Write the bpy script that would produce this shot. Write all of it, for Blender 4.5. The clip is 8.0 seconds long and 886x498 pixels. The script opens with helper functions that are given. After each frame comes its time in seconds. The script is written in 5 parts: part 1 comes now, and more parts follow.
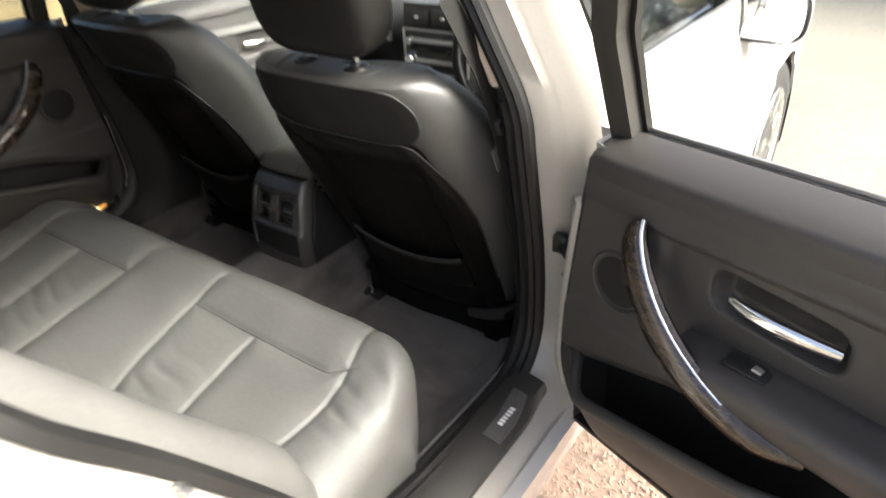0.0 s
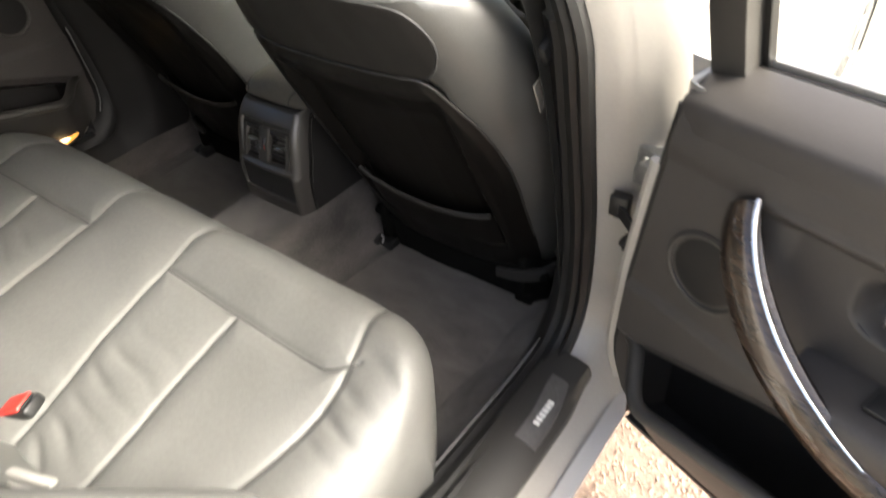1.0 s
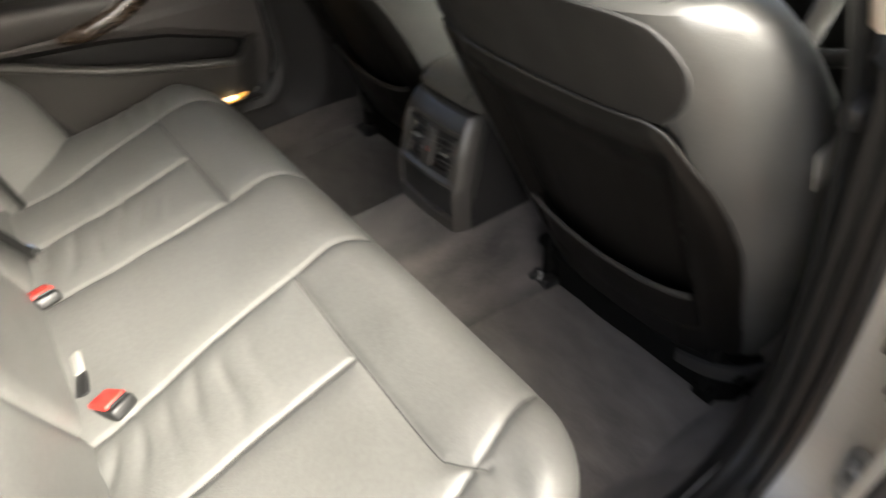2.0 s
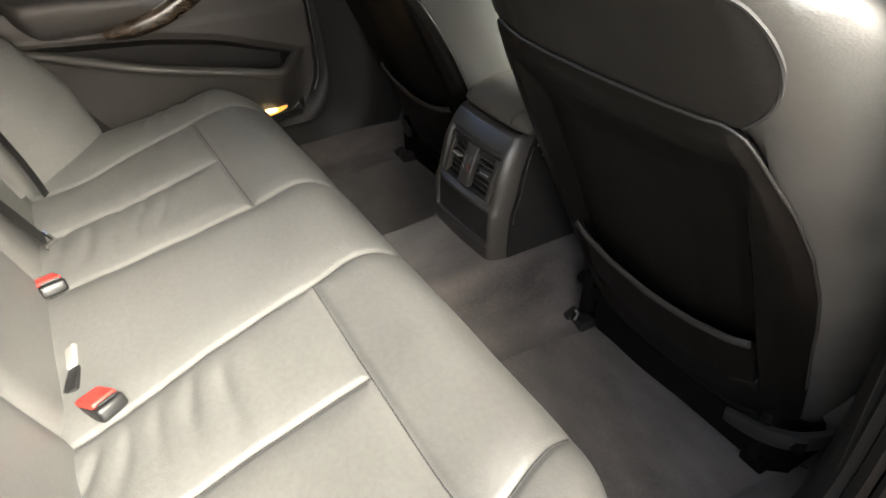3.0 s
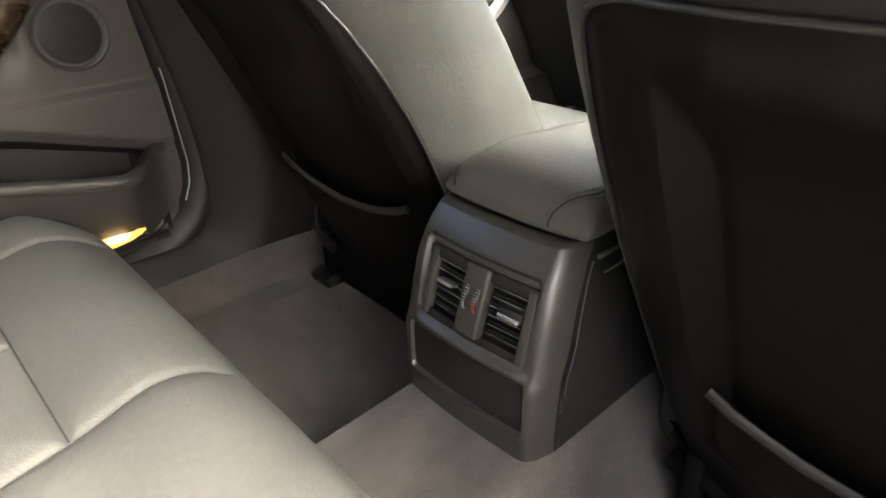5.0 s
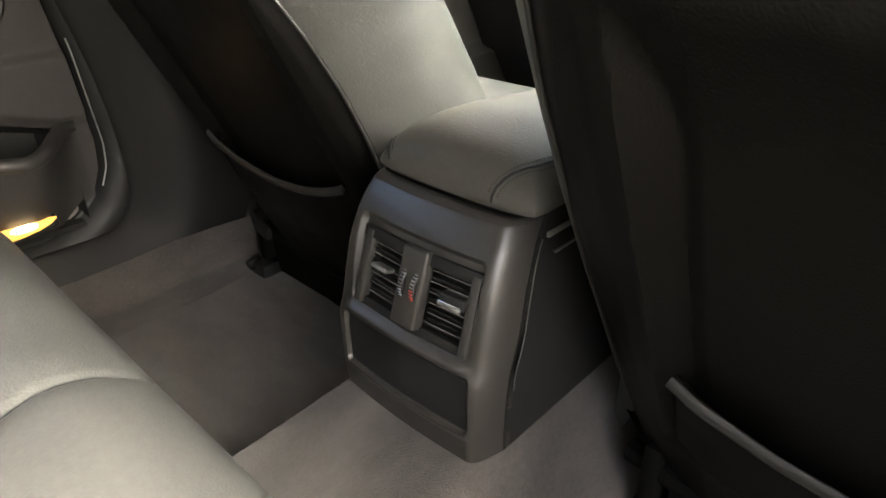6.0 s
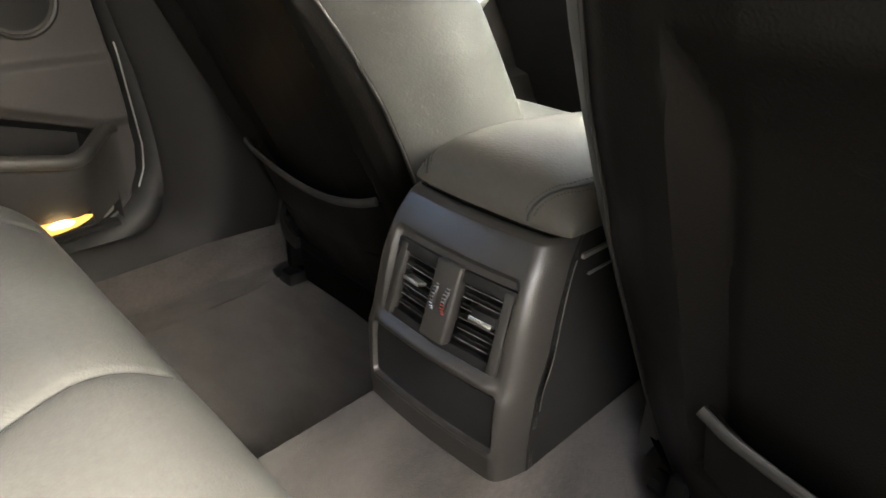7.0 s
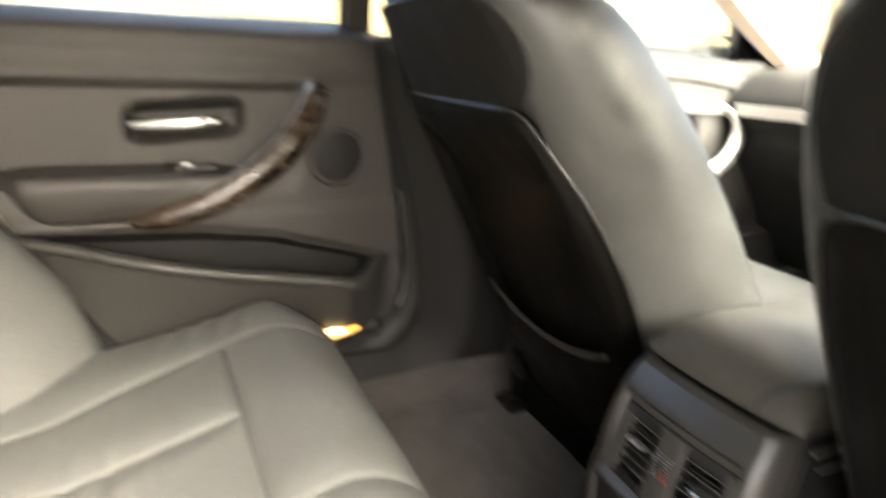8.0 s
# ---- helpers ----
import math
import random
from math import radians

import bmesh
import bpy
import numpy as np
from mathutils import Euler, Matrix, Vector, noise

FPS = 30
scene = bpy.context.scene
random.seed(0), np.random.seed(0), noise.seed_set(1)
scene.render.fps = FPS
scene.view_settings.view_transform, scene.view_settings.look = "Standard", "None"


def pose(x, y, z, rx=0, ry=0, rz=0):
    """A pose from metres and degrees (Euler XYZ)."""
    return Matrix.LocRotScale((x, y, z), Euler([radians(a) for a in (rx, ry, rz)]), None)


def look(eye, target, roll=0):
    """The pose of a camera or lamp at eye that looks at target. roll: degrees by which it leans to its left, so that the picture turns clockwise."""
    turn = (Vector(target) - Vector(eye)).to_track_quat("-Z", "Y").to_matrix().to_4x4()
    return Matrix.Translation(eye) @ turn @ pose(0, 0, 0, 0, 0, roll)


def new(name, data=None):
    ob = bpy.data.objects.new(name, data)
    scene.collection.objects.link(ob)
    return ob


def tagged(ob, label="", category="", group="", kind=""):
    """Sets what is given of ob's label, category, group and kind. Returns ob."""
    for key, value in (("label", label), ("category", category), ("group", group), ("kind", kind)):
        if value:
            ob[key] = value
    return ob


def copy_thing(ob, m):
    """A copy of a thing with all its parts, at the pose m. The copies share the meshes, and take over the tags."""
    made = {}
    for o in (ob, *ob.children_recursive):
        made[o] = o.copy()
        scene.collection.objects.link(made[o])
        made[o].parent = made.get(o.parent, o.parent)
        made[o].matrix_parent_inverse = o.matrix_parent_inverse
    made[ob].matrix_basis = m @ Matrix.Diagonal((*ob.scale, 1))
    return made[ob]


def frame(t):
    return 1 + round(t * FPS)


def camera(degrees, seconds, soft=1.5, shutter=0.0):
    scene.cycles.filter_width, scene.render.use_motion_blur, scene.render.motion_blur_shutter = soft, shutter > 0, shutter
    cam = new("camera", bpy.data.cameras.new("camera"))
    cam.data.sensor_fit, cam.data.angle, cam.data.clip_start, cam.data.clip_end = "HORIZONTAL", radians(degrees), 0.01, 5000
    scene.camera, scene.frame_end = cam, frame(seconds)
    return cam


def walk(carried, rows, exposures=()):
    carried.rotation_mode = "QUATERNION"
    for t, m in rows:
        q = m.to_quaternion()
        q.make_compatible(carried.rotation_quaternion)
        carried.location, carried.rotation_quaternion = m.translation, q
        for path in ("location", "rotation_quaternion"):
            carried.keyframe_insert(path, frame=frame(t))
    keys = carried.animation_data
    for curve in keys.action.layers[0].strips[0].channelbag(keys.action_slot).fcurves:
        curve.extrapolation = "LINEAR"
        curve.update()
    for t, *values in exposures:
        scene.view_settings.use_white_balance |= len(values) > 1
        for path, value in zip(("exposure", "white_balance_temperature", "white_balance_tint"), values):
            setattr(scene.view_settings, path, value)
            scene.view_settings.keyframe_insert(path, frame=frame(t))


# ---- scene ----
cam = camera(69.0, 8.0, soft=1.6, shutter=0.5)
PATH = [
    (0, (1.264, -0.94, 1.339), (0.231, 0.43, 0.31), -3.2),
    (0.3, (1.23, -0.816, 1.316), (0.231, 0.472, 0.155), -3.1),
    (0.5, (1.195, -0.796, 1.287), (0.191, 0.456, 0.093), -3.4),
    (0.8, (1.142, -0.751, 1.268), (0.126, 0.388, -0.025), -5.4),
    (1, (1.092, -0.715, 1.274), (0.099, 0.471, 0.008), -4.8),
    (1.5, (0.983, -0.664, 1.264), (-0.048, 0.58, 0.084), -2.3),
    (1.6, (0.966, -0.65, 1.263), (-0.092, 0.554, 0.068), -2.1),
    (2, (0.89, -0.57, 1.216), (-0.379, 0.286, -0.072), -3.4),
    (2.2, (0.872, -0.564, 1.197), (-0.487, 0.212, -0.049), -2),
    (3.4, (0.833, -0.556, 1.117), (-0.568, 0.343, 0.009), 0.6),
    (3.7, (0.773, -0.561, 1.131), (-0.629, 0.432, 0.111), -1.4),
    (4, (0.684, -0.536, 1.099), (-0.751, 0.517, 0.188), -2.5),
    (4.2, (0.6, -0.489, 1.05), (-0.788, 0.638, 0.156), -1.6),
    (5.3, (0.376, -0.359, 0.921), (-0.911, 0.842, -0.03), -1.6),
    (5.5, (0.372, -0.342, 0.911), (-0.878, 0.887, -0.053), -1.3),
    (6, (0.37, -0.331, 0.9), (-0.838, 0.936, -0.068), -0.7),
    (6.5, (0.366, -0.336, 0.899), (-0.867, 0.916, -0.056), -0.2),
    (7, (0.363, -0.344, 0.898), (-0.905, 0.903, -0.018), 1.5),
    (7.5, (0.38, -0.348, 0.929), (-1.053, 0.758, 0.084), -0.6),
    (7.7, (0.389, -0.358, 0.939), (-1.137, 0.668, 0.151), -0.1),
    (8, (0.408, -0.413, 0.979), (-1.333, 0.368, 0.38), 0.9),
]
walk(cam, [(t, look(eye, target, roll)) for t, eye, target, roll in PATH], exposures=[
    (0, 2.23, 6450, 5), (0.5, 2.53, 6550, 5), (1.0, 2.72, 6650, 5), (1.5, 2.88, 6750, 5), (2.2, 2.86, 6650, 4), (3.5, 3.23, 6720, 4), (4.2, 3.73, 6820, 4), (5.3, 3.66, 6920, 4), (6.0, 3.62, 6920, 4), (7.2, 3.74, 6920, 4), (8, 3.84, 7050, 4)])

# ---- light: hazy daylight, a low soft sun on the open side ----
SUN_UP, SUN_ROUND = radians(40), radians(75)
world = bpy.data.worlds.new("sky")
scene.world = world
world.use_nodes = True
sky = world.node_tree.nodes.new("ShaderNodeTexSky")
sky.sky_type, sky.sun_disc = "NISHITA", False
sky.sun_elevation, sky.sun_rotation = SUN_UP, SUN_ROUND
sky.air_density, sky.dust_density, sky.ozone_density = 0.5, 6.0, 0.3
world.node_tree.links.new(sky.outputs[0], world.node_tree.nodes["Background"].inputs[0])
world.node_tree.nodes["Background"].inputs[1].default_value = 0.15
sun_data = bpy.data.lights.new("sun", "SUN")
sun_data.energy, sun_data.angle, sun_data.color = 2.3, radians(34), (1.0, 0.97, 0.93)
sun = new("sun", sun_data)
sun_from = Vector((math.sin(SUN_ROUND) * math.cos(SUN_UP), math.cos(SUN_ROUND) * math.cos(SUN_UP), math.sin(SUN_UP)))
sun.matrix_world = look(sun_from * 30, (0, 0, 0))


# ---- materials ----
def material(name, colour, rough=0.5, metal=0.0, coat=0.0, spread=0.15, grain=0.0, grain_size=0.002, cells=False,
             patch=0.25, sheen=0.0, spec=0.5, second=None, fleck=0.0, stretch=(1, 1, 1)):
    """A Principled surface: colour varied at two scales, roughness varied, fine relief of the given height and size in metres."""
    m = bpy.data.materials.new(name)
    m.use_nodes = True
    nodes, links = m.node_tree.nodes, m.node_tree.links
    bsdf = nodes["Principled BSDF"]
    bsdf.inputs["Metallic"].default_value = metal
    bsdf.inputs["Coat Weight"].default_value = coat
    bsdf.inputs["Coat Roughness"].default_value = 0.06
    bsdf.inputs["Sheen Weight"].default_value = sheen
    bsdf.inputs["Specular IOR Level"].default_value = spec
    where = nodes.new("ShaderNodeTexCoord")
    place = nodes.new("ShaderNodeMapping")
    place.inputs["Scale"].default_value = stretch
    links.new(where.outputs["Object"], place.inputs["Vector"])
    wide = nodes.new("ShaderNodeTexNoise")
    wide.inputs["Scale"].default_value, wide.inputs["Detail"].default_value = 1 / patch, 5
    links.new(place.outputs[0], wide.inputs["Vector"])
    fine = nodes.new("ShaderNodeTexNoise")
    fine.inputs["Scale"].default_value, fine.inputs["Detail"].default_value = 1 / max(grain_size * 3, 1e-4), 3
    links.new(place.outputs[0], fine.inputs["Vector"])
    both = nodes.new("ShaderNodeMix")
    both.inputs[0].default_value = 0.5 if not fleck else fleck
    links.new(wide.outputs["Fac"], both.inputs[2])
    links.new(fine.outputs["Fac"], both.inputs[3])
    ramp = nodes.new("ShaderNodeValToRGB")
    low = tuple(c * (1 - spread) for c in colour)
    high = second or tuple(min(1, c * (1 + spread)) for c in colour)
    ramp.color_ramp.elements[0].position, ramp.color_ramp.elements[1].position = 0.3, 0.7
    ramp.color_ramp.elements[0].color, ramp.color_ramp.elements[1].color = (*low, 1), (*high, 1)
    links.new(both.outputs[0], ramp.inputs[0])
    links.new(ramp.outputs[0], bsdf.inputs["Base Color"])
    gloss = nodes.new("ShaderNodeMapRange")
    gloss.inputs[1].default_value, gloss.inputs[2].default_value = 0.3, 0.7
    gloss.inputs[3].default_value, gloss.inputs[4].default_value = max(0.02, rough * 0.85), min(1, rough * 1.15)
    links.new(wide.outputs["Fac"], gloss.inputs[0])
    links.new(gloss.outputs[0], bsdf.inputs["Roughness"])
    if grain:
        if cells:
            relief = nodes.new("ShaderNodeTexVoronoi")
            relief.feature = "SMOOTH_F1"
            relief.inputs["Scale"].default_value = 1 / grain_size
            height = relief.outputs["Distance"]
        else:
            relief = nodes.new("ShaderNodeTexNoise")
            relief.inputs["Scale"].default_value, relief.inputs["Detail"].default_value = 1 / grain_size, 2
            height = relief.outputs["Fac"]
        links.new(place.outputs[0], relief.inputs["Vector"])
        bump = nodes.new("ShaderNodeBump")
        bump.inputs["Strength"].default_value, bump.inputs["Distance"].default_value = 0.6, grain
        links.new(height, bump.inputs["Height"])
        links.new(bump.outputs[0], bsdf.inputs["Normal"])
    return m


def glass_material(name, tint):
    m = bpy.data.materials.new(name)
    m.use_nodes = True
    b = m.node_tree.nodes["Principled BSDF"]
    b.inputs["Base Color"].default_value = (*tint, 1)
    b.inputs["Transmission Weight"].default_value, b.inputs["Roughness"].default_value = 1.0, 0.0
    b.inputs["IOR"].default_value = 1.45
    return m


def lit_material(name, colour, power):
    m = bpy.data.materials.new(name)
    m.use_nodes = True
    b = m.node_tree.nodes["Principled BSDF"]
    b.inputs["Base Color"].default_value = (*colour, 1)
    b.inputs["Emission Color"].default_value, b.inputs["Emission Strength"].default_value = (*colour, 1), power
    return m


LEATHER = material("dark_leather", (0.100, 0.100, 0.094), 0.52, spread=0.14, spec=0.6, grain=0.0004, grain_size=0.0026, cells=True, patch=0.12, stretch=(1, 1, 2))
# same leather as the bench, darkened to stand for shade on the front seats
SHADED_LEATHER = material("shaded_front_leather", (0.042, 0.0422, 0.040), 0.46, spread=0.12, spec=0.85, grain=0.0003, grain_size=0.0028, cells=True, patch=0.12, stretch=(1, 1, 2))
# blacker than the vinyl itself, taking in the shade behind the seats
SHADED_VINYL = material("shaded_vinyl", (0.0042, 0.0038, 0.0034), 0.42, spec=0.15, spread=0.15, grain=0.0003, grain_size=0.0018, cells=True, patch=0.2)
ARM_LEATHER = material("armrest_leather", (0.074, 0.069, 0.058), 0.54, spread=0.12, spec=0.4, grain=0.0003, grain_size=0.0024, cells=True, patch=0.12)
# darker still: shade on rearward faces is put into this leather's colour
SHADED_BACK = material("shaded_back_leather", (0.011, 0.0103, 0.0096), 0.5, spec=0.28, spread=0.12, grain=0.0004, grain_size=0.0022, cells=True, patch=0.12)
PIPING = material("piping_leather", (0.026, 0.025, 0.0235), 0.40, spec=0.45, spread=0.1)
THREAD = material("thread", (0.02, 0.02, 0.02), 0.7)
PLASTIC = material("soft_black_plastic", (0.034, 0.032, 0.029), 0.5, spread=0.1, grain=0.0002, grain_size=0.0012, cells=True, patch=0.2)
FACIA = material("console_plastic", (0.031, 0.0282, 0.0250), 0.40, spec=0.85, spread=0.1, grain=0.0002, grain_size=0.0012, cells=True, patch=0.2)
DASH = material("dashboard_plastic", (0.013, 0.0125, 0.012), 0.6, spec=0.3, spread=0.1, grain=0.0002, grain_size=0.0012, cells=True)
# pale tone of the thumbwheel ribs, also paints glints on the vent slats
SLAT = material("glint_and_rib_plastic", (0.17, 0.165, 0.16), 0.35, spread=0.08)
# near black, so the seats' underparts take in the shade down there
MATT = material("seat_shade_black", (0.005, 0.005, 0.0046), 0.9, spec=0.05)
TRIM = material("grey_black_trim", (0.042, 0.038, 0.035), 0.52, spec=0.5, spread=0.1, grain=0.0002, grain_size=0.0012, cells=True, patch=0.25)
DEEP = material("black_plastic", (0.012, 0.012, 0.012), 0.4, spread=0.2)
GLOSSBLACK = material("gloss_black", (0.008, 0.008, 0.008), 0.08, coat=0.6, spread=0.1)
RUBBER = material("rubber", (0.010, 0.0098, 0.0094), 0.5, spec=0.4, spread=0.25, grain=0.0002, grain_size=0.003)
CARPET = material("grey_carpet", (0.060, 0.054, 0.050), 0.95, spread=0.78, grain=0.002, grain_size=0.0014, patch=0.10, sheen=0.25, fleck=0.22, stretch=(1.8, 0.7, 1))
MATTING = material("floor_mat_pile", (0.080, 0.072, 0.066), 0.95, spread=0.5, grain=0.002, grain_size=0.002, patch=0.10, sheen=0.2, fleck=0.3, stretch=(1, 2.2, 1))
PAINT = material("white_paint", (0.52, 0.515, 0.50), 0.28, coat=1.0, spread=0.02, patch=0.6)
# the white body paint again, darkened for the shade inside the door openings
SHADED_PAINT = material("shaded_white_paint", (0.36, 0.34, 0.305), 0.42, coat=0.25, spread=0.05, patch=0.08)
STEEL = material("bare_steel", (0.45, 0.45, 0.44), 0.35, metal=0.9, spread=0.2, patch=0.02)
CHROME = material("satin_chrome", (0.78, 0.77, 0.75), 0.18, metal=1.0, spread=0.05)
SILVER = material("silver_trim", (0.55, 0.54, 0.52), 0.32, metal=0.85, spread=0.08)
WOOD = material("brown_wood_trim", (0.026, 0.017, 0.011), 0.26, coat=0.5, spread=0.5, patch=0.03, stretch=(1, 0.25, 1), second=(0.064, 0.042, 0.027))
BEIGE = material("beige_trim", (0.50, 0.42, 0.33), 0.7, spread=0.06, grain=0.0002, grain_size=0.001)
HEADLINER = material("headliner_cloth", (0.55, 0.51, 0.45), 0.9, spread=0.06, grain=0.0003, grain_size=0.001)
RED = material("red_button", (0.75, 0.04, 0.03), 0.35, spread=0.08)
WEBBING = material("belt_webbing", (0.012, 0.012, 0.011), 0.8, spec=0.2, spread=0.2, grain=0.0004, grain_size=0.0012)
TAG = material("pale_belt_tag", (0.24, 0.235, 0.22), 0.6, spread=0.08)
GLASS = glass_material("clear_glass", (0.93, 0.97, 0.95))
# tint made up for the unseen rear window, to cut the light there
LIGHT_CUT_GLASS = glass_material("light_cutting_glass", (0.22, 0.25, 0.23))
MIRROR = material("mirror_glass", (0.85, 0.87, 0.88), 0.03, metal=1.0, spread=0.01)
WHITE_INK = material("white_print", (0.7, 0.7, 0.68), 0.5, spread=0.05)
RED_INK = material("red_print", (0.5, 0.05, 0.03), 0.5, spread=0.05)
BLUE_INK = material("blue_grey_print", (0.30, 0.34, 0.38), 0.5, spread=0.05)
PLATE = material("sill_plate_metal", (0.16, 0.155, 0.15), 0.35, metal=0.6, spread=0.15, patch=0.02)
TYRE = material("tyre_rubber", (0.02, 0.02, 0.02), 0.75, spread=0.2, grain=0.0006, grain_size=0.004)
ALLOY = material("alloy", (0.62, 0.62, 0.61), 0.25, metal=0.9, spread=0.05)
LAMP_ON = lit_material("courtesy_lamp_lens", (1.0, 0.42, 0.08), 0.16)
BULB = lit_material("courtesy_lamp_core", (1.0, 0.72, 0.36), 0.8)
GROUND = material("pale_dry_ground", (0.18, 0.17, 0.135), 0.95, spread=0.3, grain=0.004, grain_size=0.012, patch=0.9, second=(0.235, 0.22, 0.175))
DRY_BANK = material("dry_leaf_litter", (0.10, 0.074, 0.030), 0.95, spread=0.35, grain=0.02, grain_size=0.06, patch=0.5, second=(0.17, 0.13, 0.056), fleck=0.4)
PEBBLE = material("pebbles", (0.20, 0.135, 0.10), 0.75, spread=0.35, grain=0.0004, grain_size=0.002, patch=0.02, second=(0.32, 0.235, 0.185))
GRAVEL = material("brown_gravel_bed", (0.14, 0.095, 0.072), 0.9, spread=0.35, grain=0.003, grain_size=0.006, patch=0.05, second=(0.24, 0.17, 0.13))
BARK = material("bark", (0.12, 0.09, 0.065), 0.9, spread=0.3, grain=0.01, grain_size=0.03)
LEAF = material("leaves", (0.06, 0.11, 0.03), 0.6, spread=0.4, patch=0.3, second=(0.12, 0.17, 0.05))


from mathutils.bvhtree import BVHTree


# ---- building tools: shapes are pairs of vertices and faces ----
def join(*shapes):
    verts, faces = [], []
    for v, f in shapes:
        k = len(verts)
        verts += [tuple(p) for p in v]
        faces += [tuple(i + k for i in face) for face in f]
    return verts, faces


def moved(shape, m):
    return [tuple(m @ Vector(p)) for p in shape[0]], shape[1]


def shifted(shape, dx, dy, dz):
    return [(x + dx, y + dy, z + dz) for x, y, z in shape[0]], shape[1]


def mirrored(shape):
    return [(-x, y, z) for x, y, z in shape[0]], [tuple(reversed(f)) for f in shape[1]]


def loft(rings, closed=True, caps=True):
    n = len(rings[0])
    verts = [tuple(p) for r in rings for p in r]
    faces = []
    for i in range(len(rings) - 1):
        for j in range(n if closed else n - 1):
            k = (j + 1) % n
            faces.append((i * n + j, i * n + k, (i + 1) * n + k, (i + 1) * n + j))
    if caps and closed:
        faces += [tuple(reversed(range(n))), tuple(range((len(rings) - 1) * n, len(rings) * n))]
    return verts, faces


def slab(rows, offset):
    """A sheet given as rows of points, thickened by the vector (or function of the point) offset into a closed body."""
    off = offset if callable(offset) else (lambda p: offset)
    a, b = len(rows), len(rows[0])
    top = [tuple(p) for r in rows for p in r]
    low = [tuple(Vector(p) + Vector(off(p))) for p in top]
    n = a * b
    faces = []
    for i in range(a - 1):
        for j in range(b - 1):
            q = (i * b + j, i * b + j + 1, (i + 1) * b + j + 1, (i + 1) * b + j)
            faces.append(q)
            faces.append(tuple(n + k for k in reversed(q)))
    rim = [j for j in range(b)] + [i * b + b - 1 for i in range(1, a)] + [(a - 1) * b + j for j in range(b - 2, -1, -1)] + [i * b for i in range(a - 2, 0, -1)]
    for k in range(len(rim)):
        p, q = rim[k], rim[(k + 1) % len(rim)]
        faces.append((q, p, p + n, q + n))
    return top + low, faces


def smooth_path(points, steps=6, closed=False):
    """A Catmull-Rom curve through the points."""
    pts = [Vector(p) for p in points]
    n, out = len(pts), []
    for i in range(n if closed else n - 1):
        p = [pts[(i + k) % n] if closed else pts[min(max(i + k, 0), n - 1)] for k in (-1, 0, 1, 2)]
        for s in range(steps):
            t = s / steps
            out.append(0.5 * (2 * p[1] + (p[2] - p[0]) * t + (2 * p[0] - 5 * p[1] + 4 * p[2] - p[3]) * t * t + (3 * p[1] - p[0] - 3 * p[2] + p[3]) * t ** 3))
    if not closed:
        out.append(pts[-1])
    return out


def sweep(path, section, up=(0, 0, 1), closed=False, taper=None):
    """Carries a closed section of (side, up) pairs along a path."""
    rings, n, up = [], len(path), Vector(up)
    for i, p in enumerate(path):
        a = path[(i - 1) % n] if closed else path[max(i - 1, 0)]
        b = path[(i + 1) % n] if closed else path[min(i + 1, n - 1)]
        along = (Vector(b) - Vector(a)).normalized()
        side = along.cross(up)
        side = side.normalized() if side.length > 1e-5 else Vector((1, 0, 0))
        over = side.cross(along).normalized()
        k = taper(i / (n - 1)) if taper else 1.0
        rings.append([Vector(p) + side * s * k + over * v * k for s, v in section])
    if closed:
        rings.append(rings[0])
    return loft(rings, caps=not closed)


def round_section(a, b, n=8):
    return [(a * math.cos(2 * math.pi * k / n), b * math.sin(2 * math.pi * k / n)) for k in range(n)]


def tube(path, r, n=8, up=(0, 0, 1), closed=False, taper=None):
    return sweep(path, round_section(r, r, n), up, closed, taper)


def block(size, r=0.004, seg=2, at=(0, 0, 0), turn=None):
    """A box with rounded edges."""
    bm = bmesh.new()
    bmesh.ops.create_cube(bm, size=1, matrix=Matrix.Diagonal((*size, 1)))
    r = min(r, 0.49 * min(size))
    bmesh.ops.bevel(bm, geom=list(bm.edges), offset=r, segments=seg, profile=0.5, affect="EDGES")
    bm.verts.index_update()
    shape = [tuple(v.co) for v in bm.verts], [tuple(v.index for v in f.verts) for f in bm.faces]
    bm.free()
    return moved(shape, Matrix.Translation(at) @ (turn or Matrix()))


def lathe(profile, n=32):
    """Turns (radius, height) pairs round z."""
    rings = [[(r * math.cos(2 * math.pi * k / n), r * math.sin(2 * math.pi * k / n), h) for k in range(n)] for r, h in profile]
    return loft(rings)


def pillow(w, d, h, e=0.35, n=18, m=12):
    """A soft closed cushion shape of the given size."""
    def s(v, p):
        return math.copysign(abs(v) ** p, v)
    rings = []
    for i in range(1, m):
        a = -math.pi / 2 + math.pi * i / m
        rings.append([(w / 2 * s(math.cos(a), e) * s(math.cos(t), e), d / 2 * s(math.cos(a), e) * s(math.sin(t), e), h / 2 * s(math.sin(a), e * 1.4))
                      for t in (2 * math.pi * k / (2 * n) for k in range(2 * n))])
    return loft(rings)


def ease(x, a, b):
    t = min(1.0, max(0.0, (x - a) / (b - a)))
    return t * t * (3 - 2 * t)


def table(x, xs, ys):
    return float(np.interp(x, xs, ys))


def draped(shape, points, way=(0, 0, -1), lift=0.0006):
    """Points let fall along a direction until they meet a shape."""
    tree, way = BVHTree.FromPolygons([Vector(p) for p in shape[0]], shape[1]), Vector(way).normalized()
    out = []
    for p in points:
        place = tree.ray_cast(Vector(p) - way * 0.15, way)[0]
        if place:
            out.append(place - way * lift)
    return out


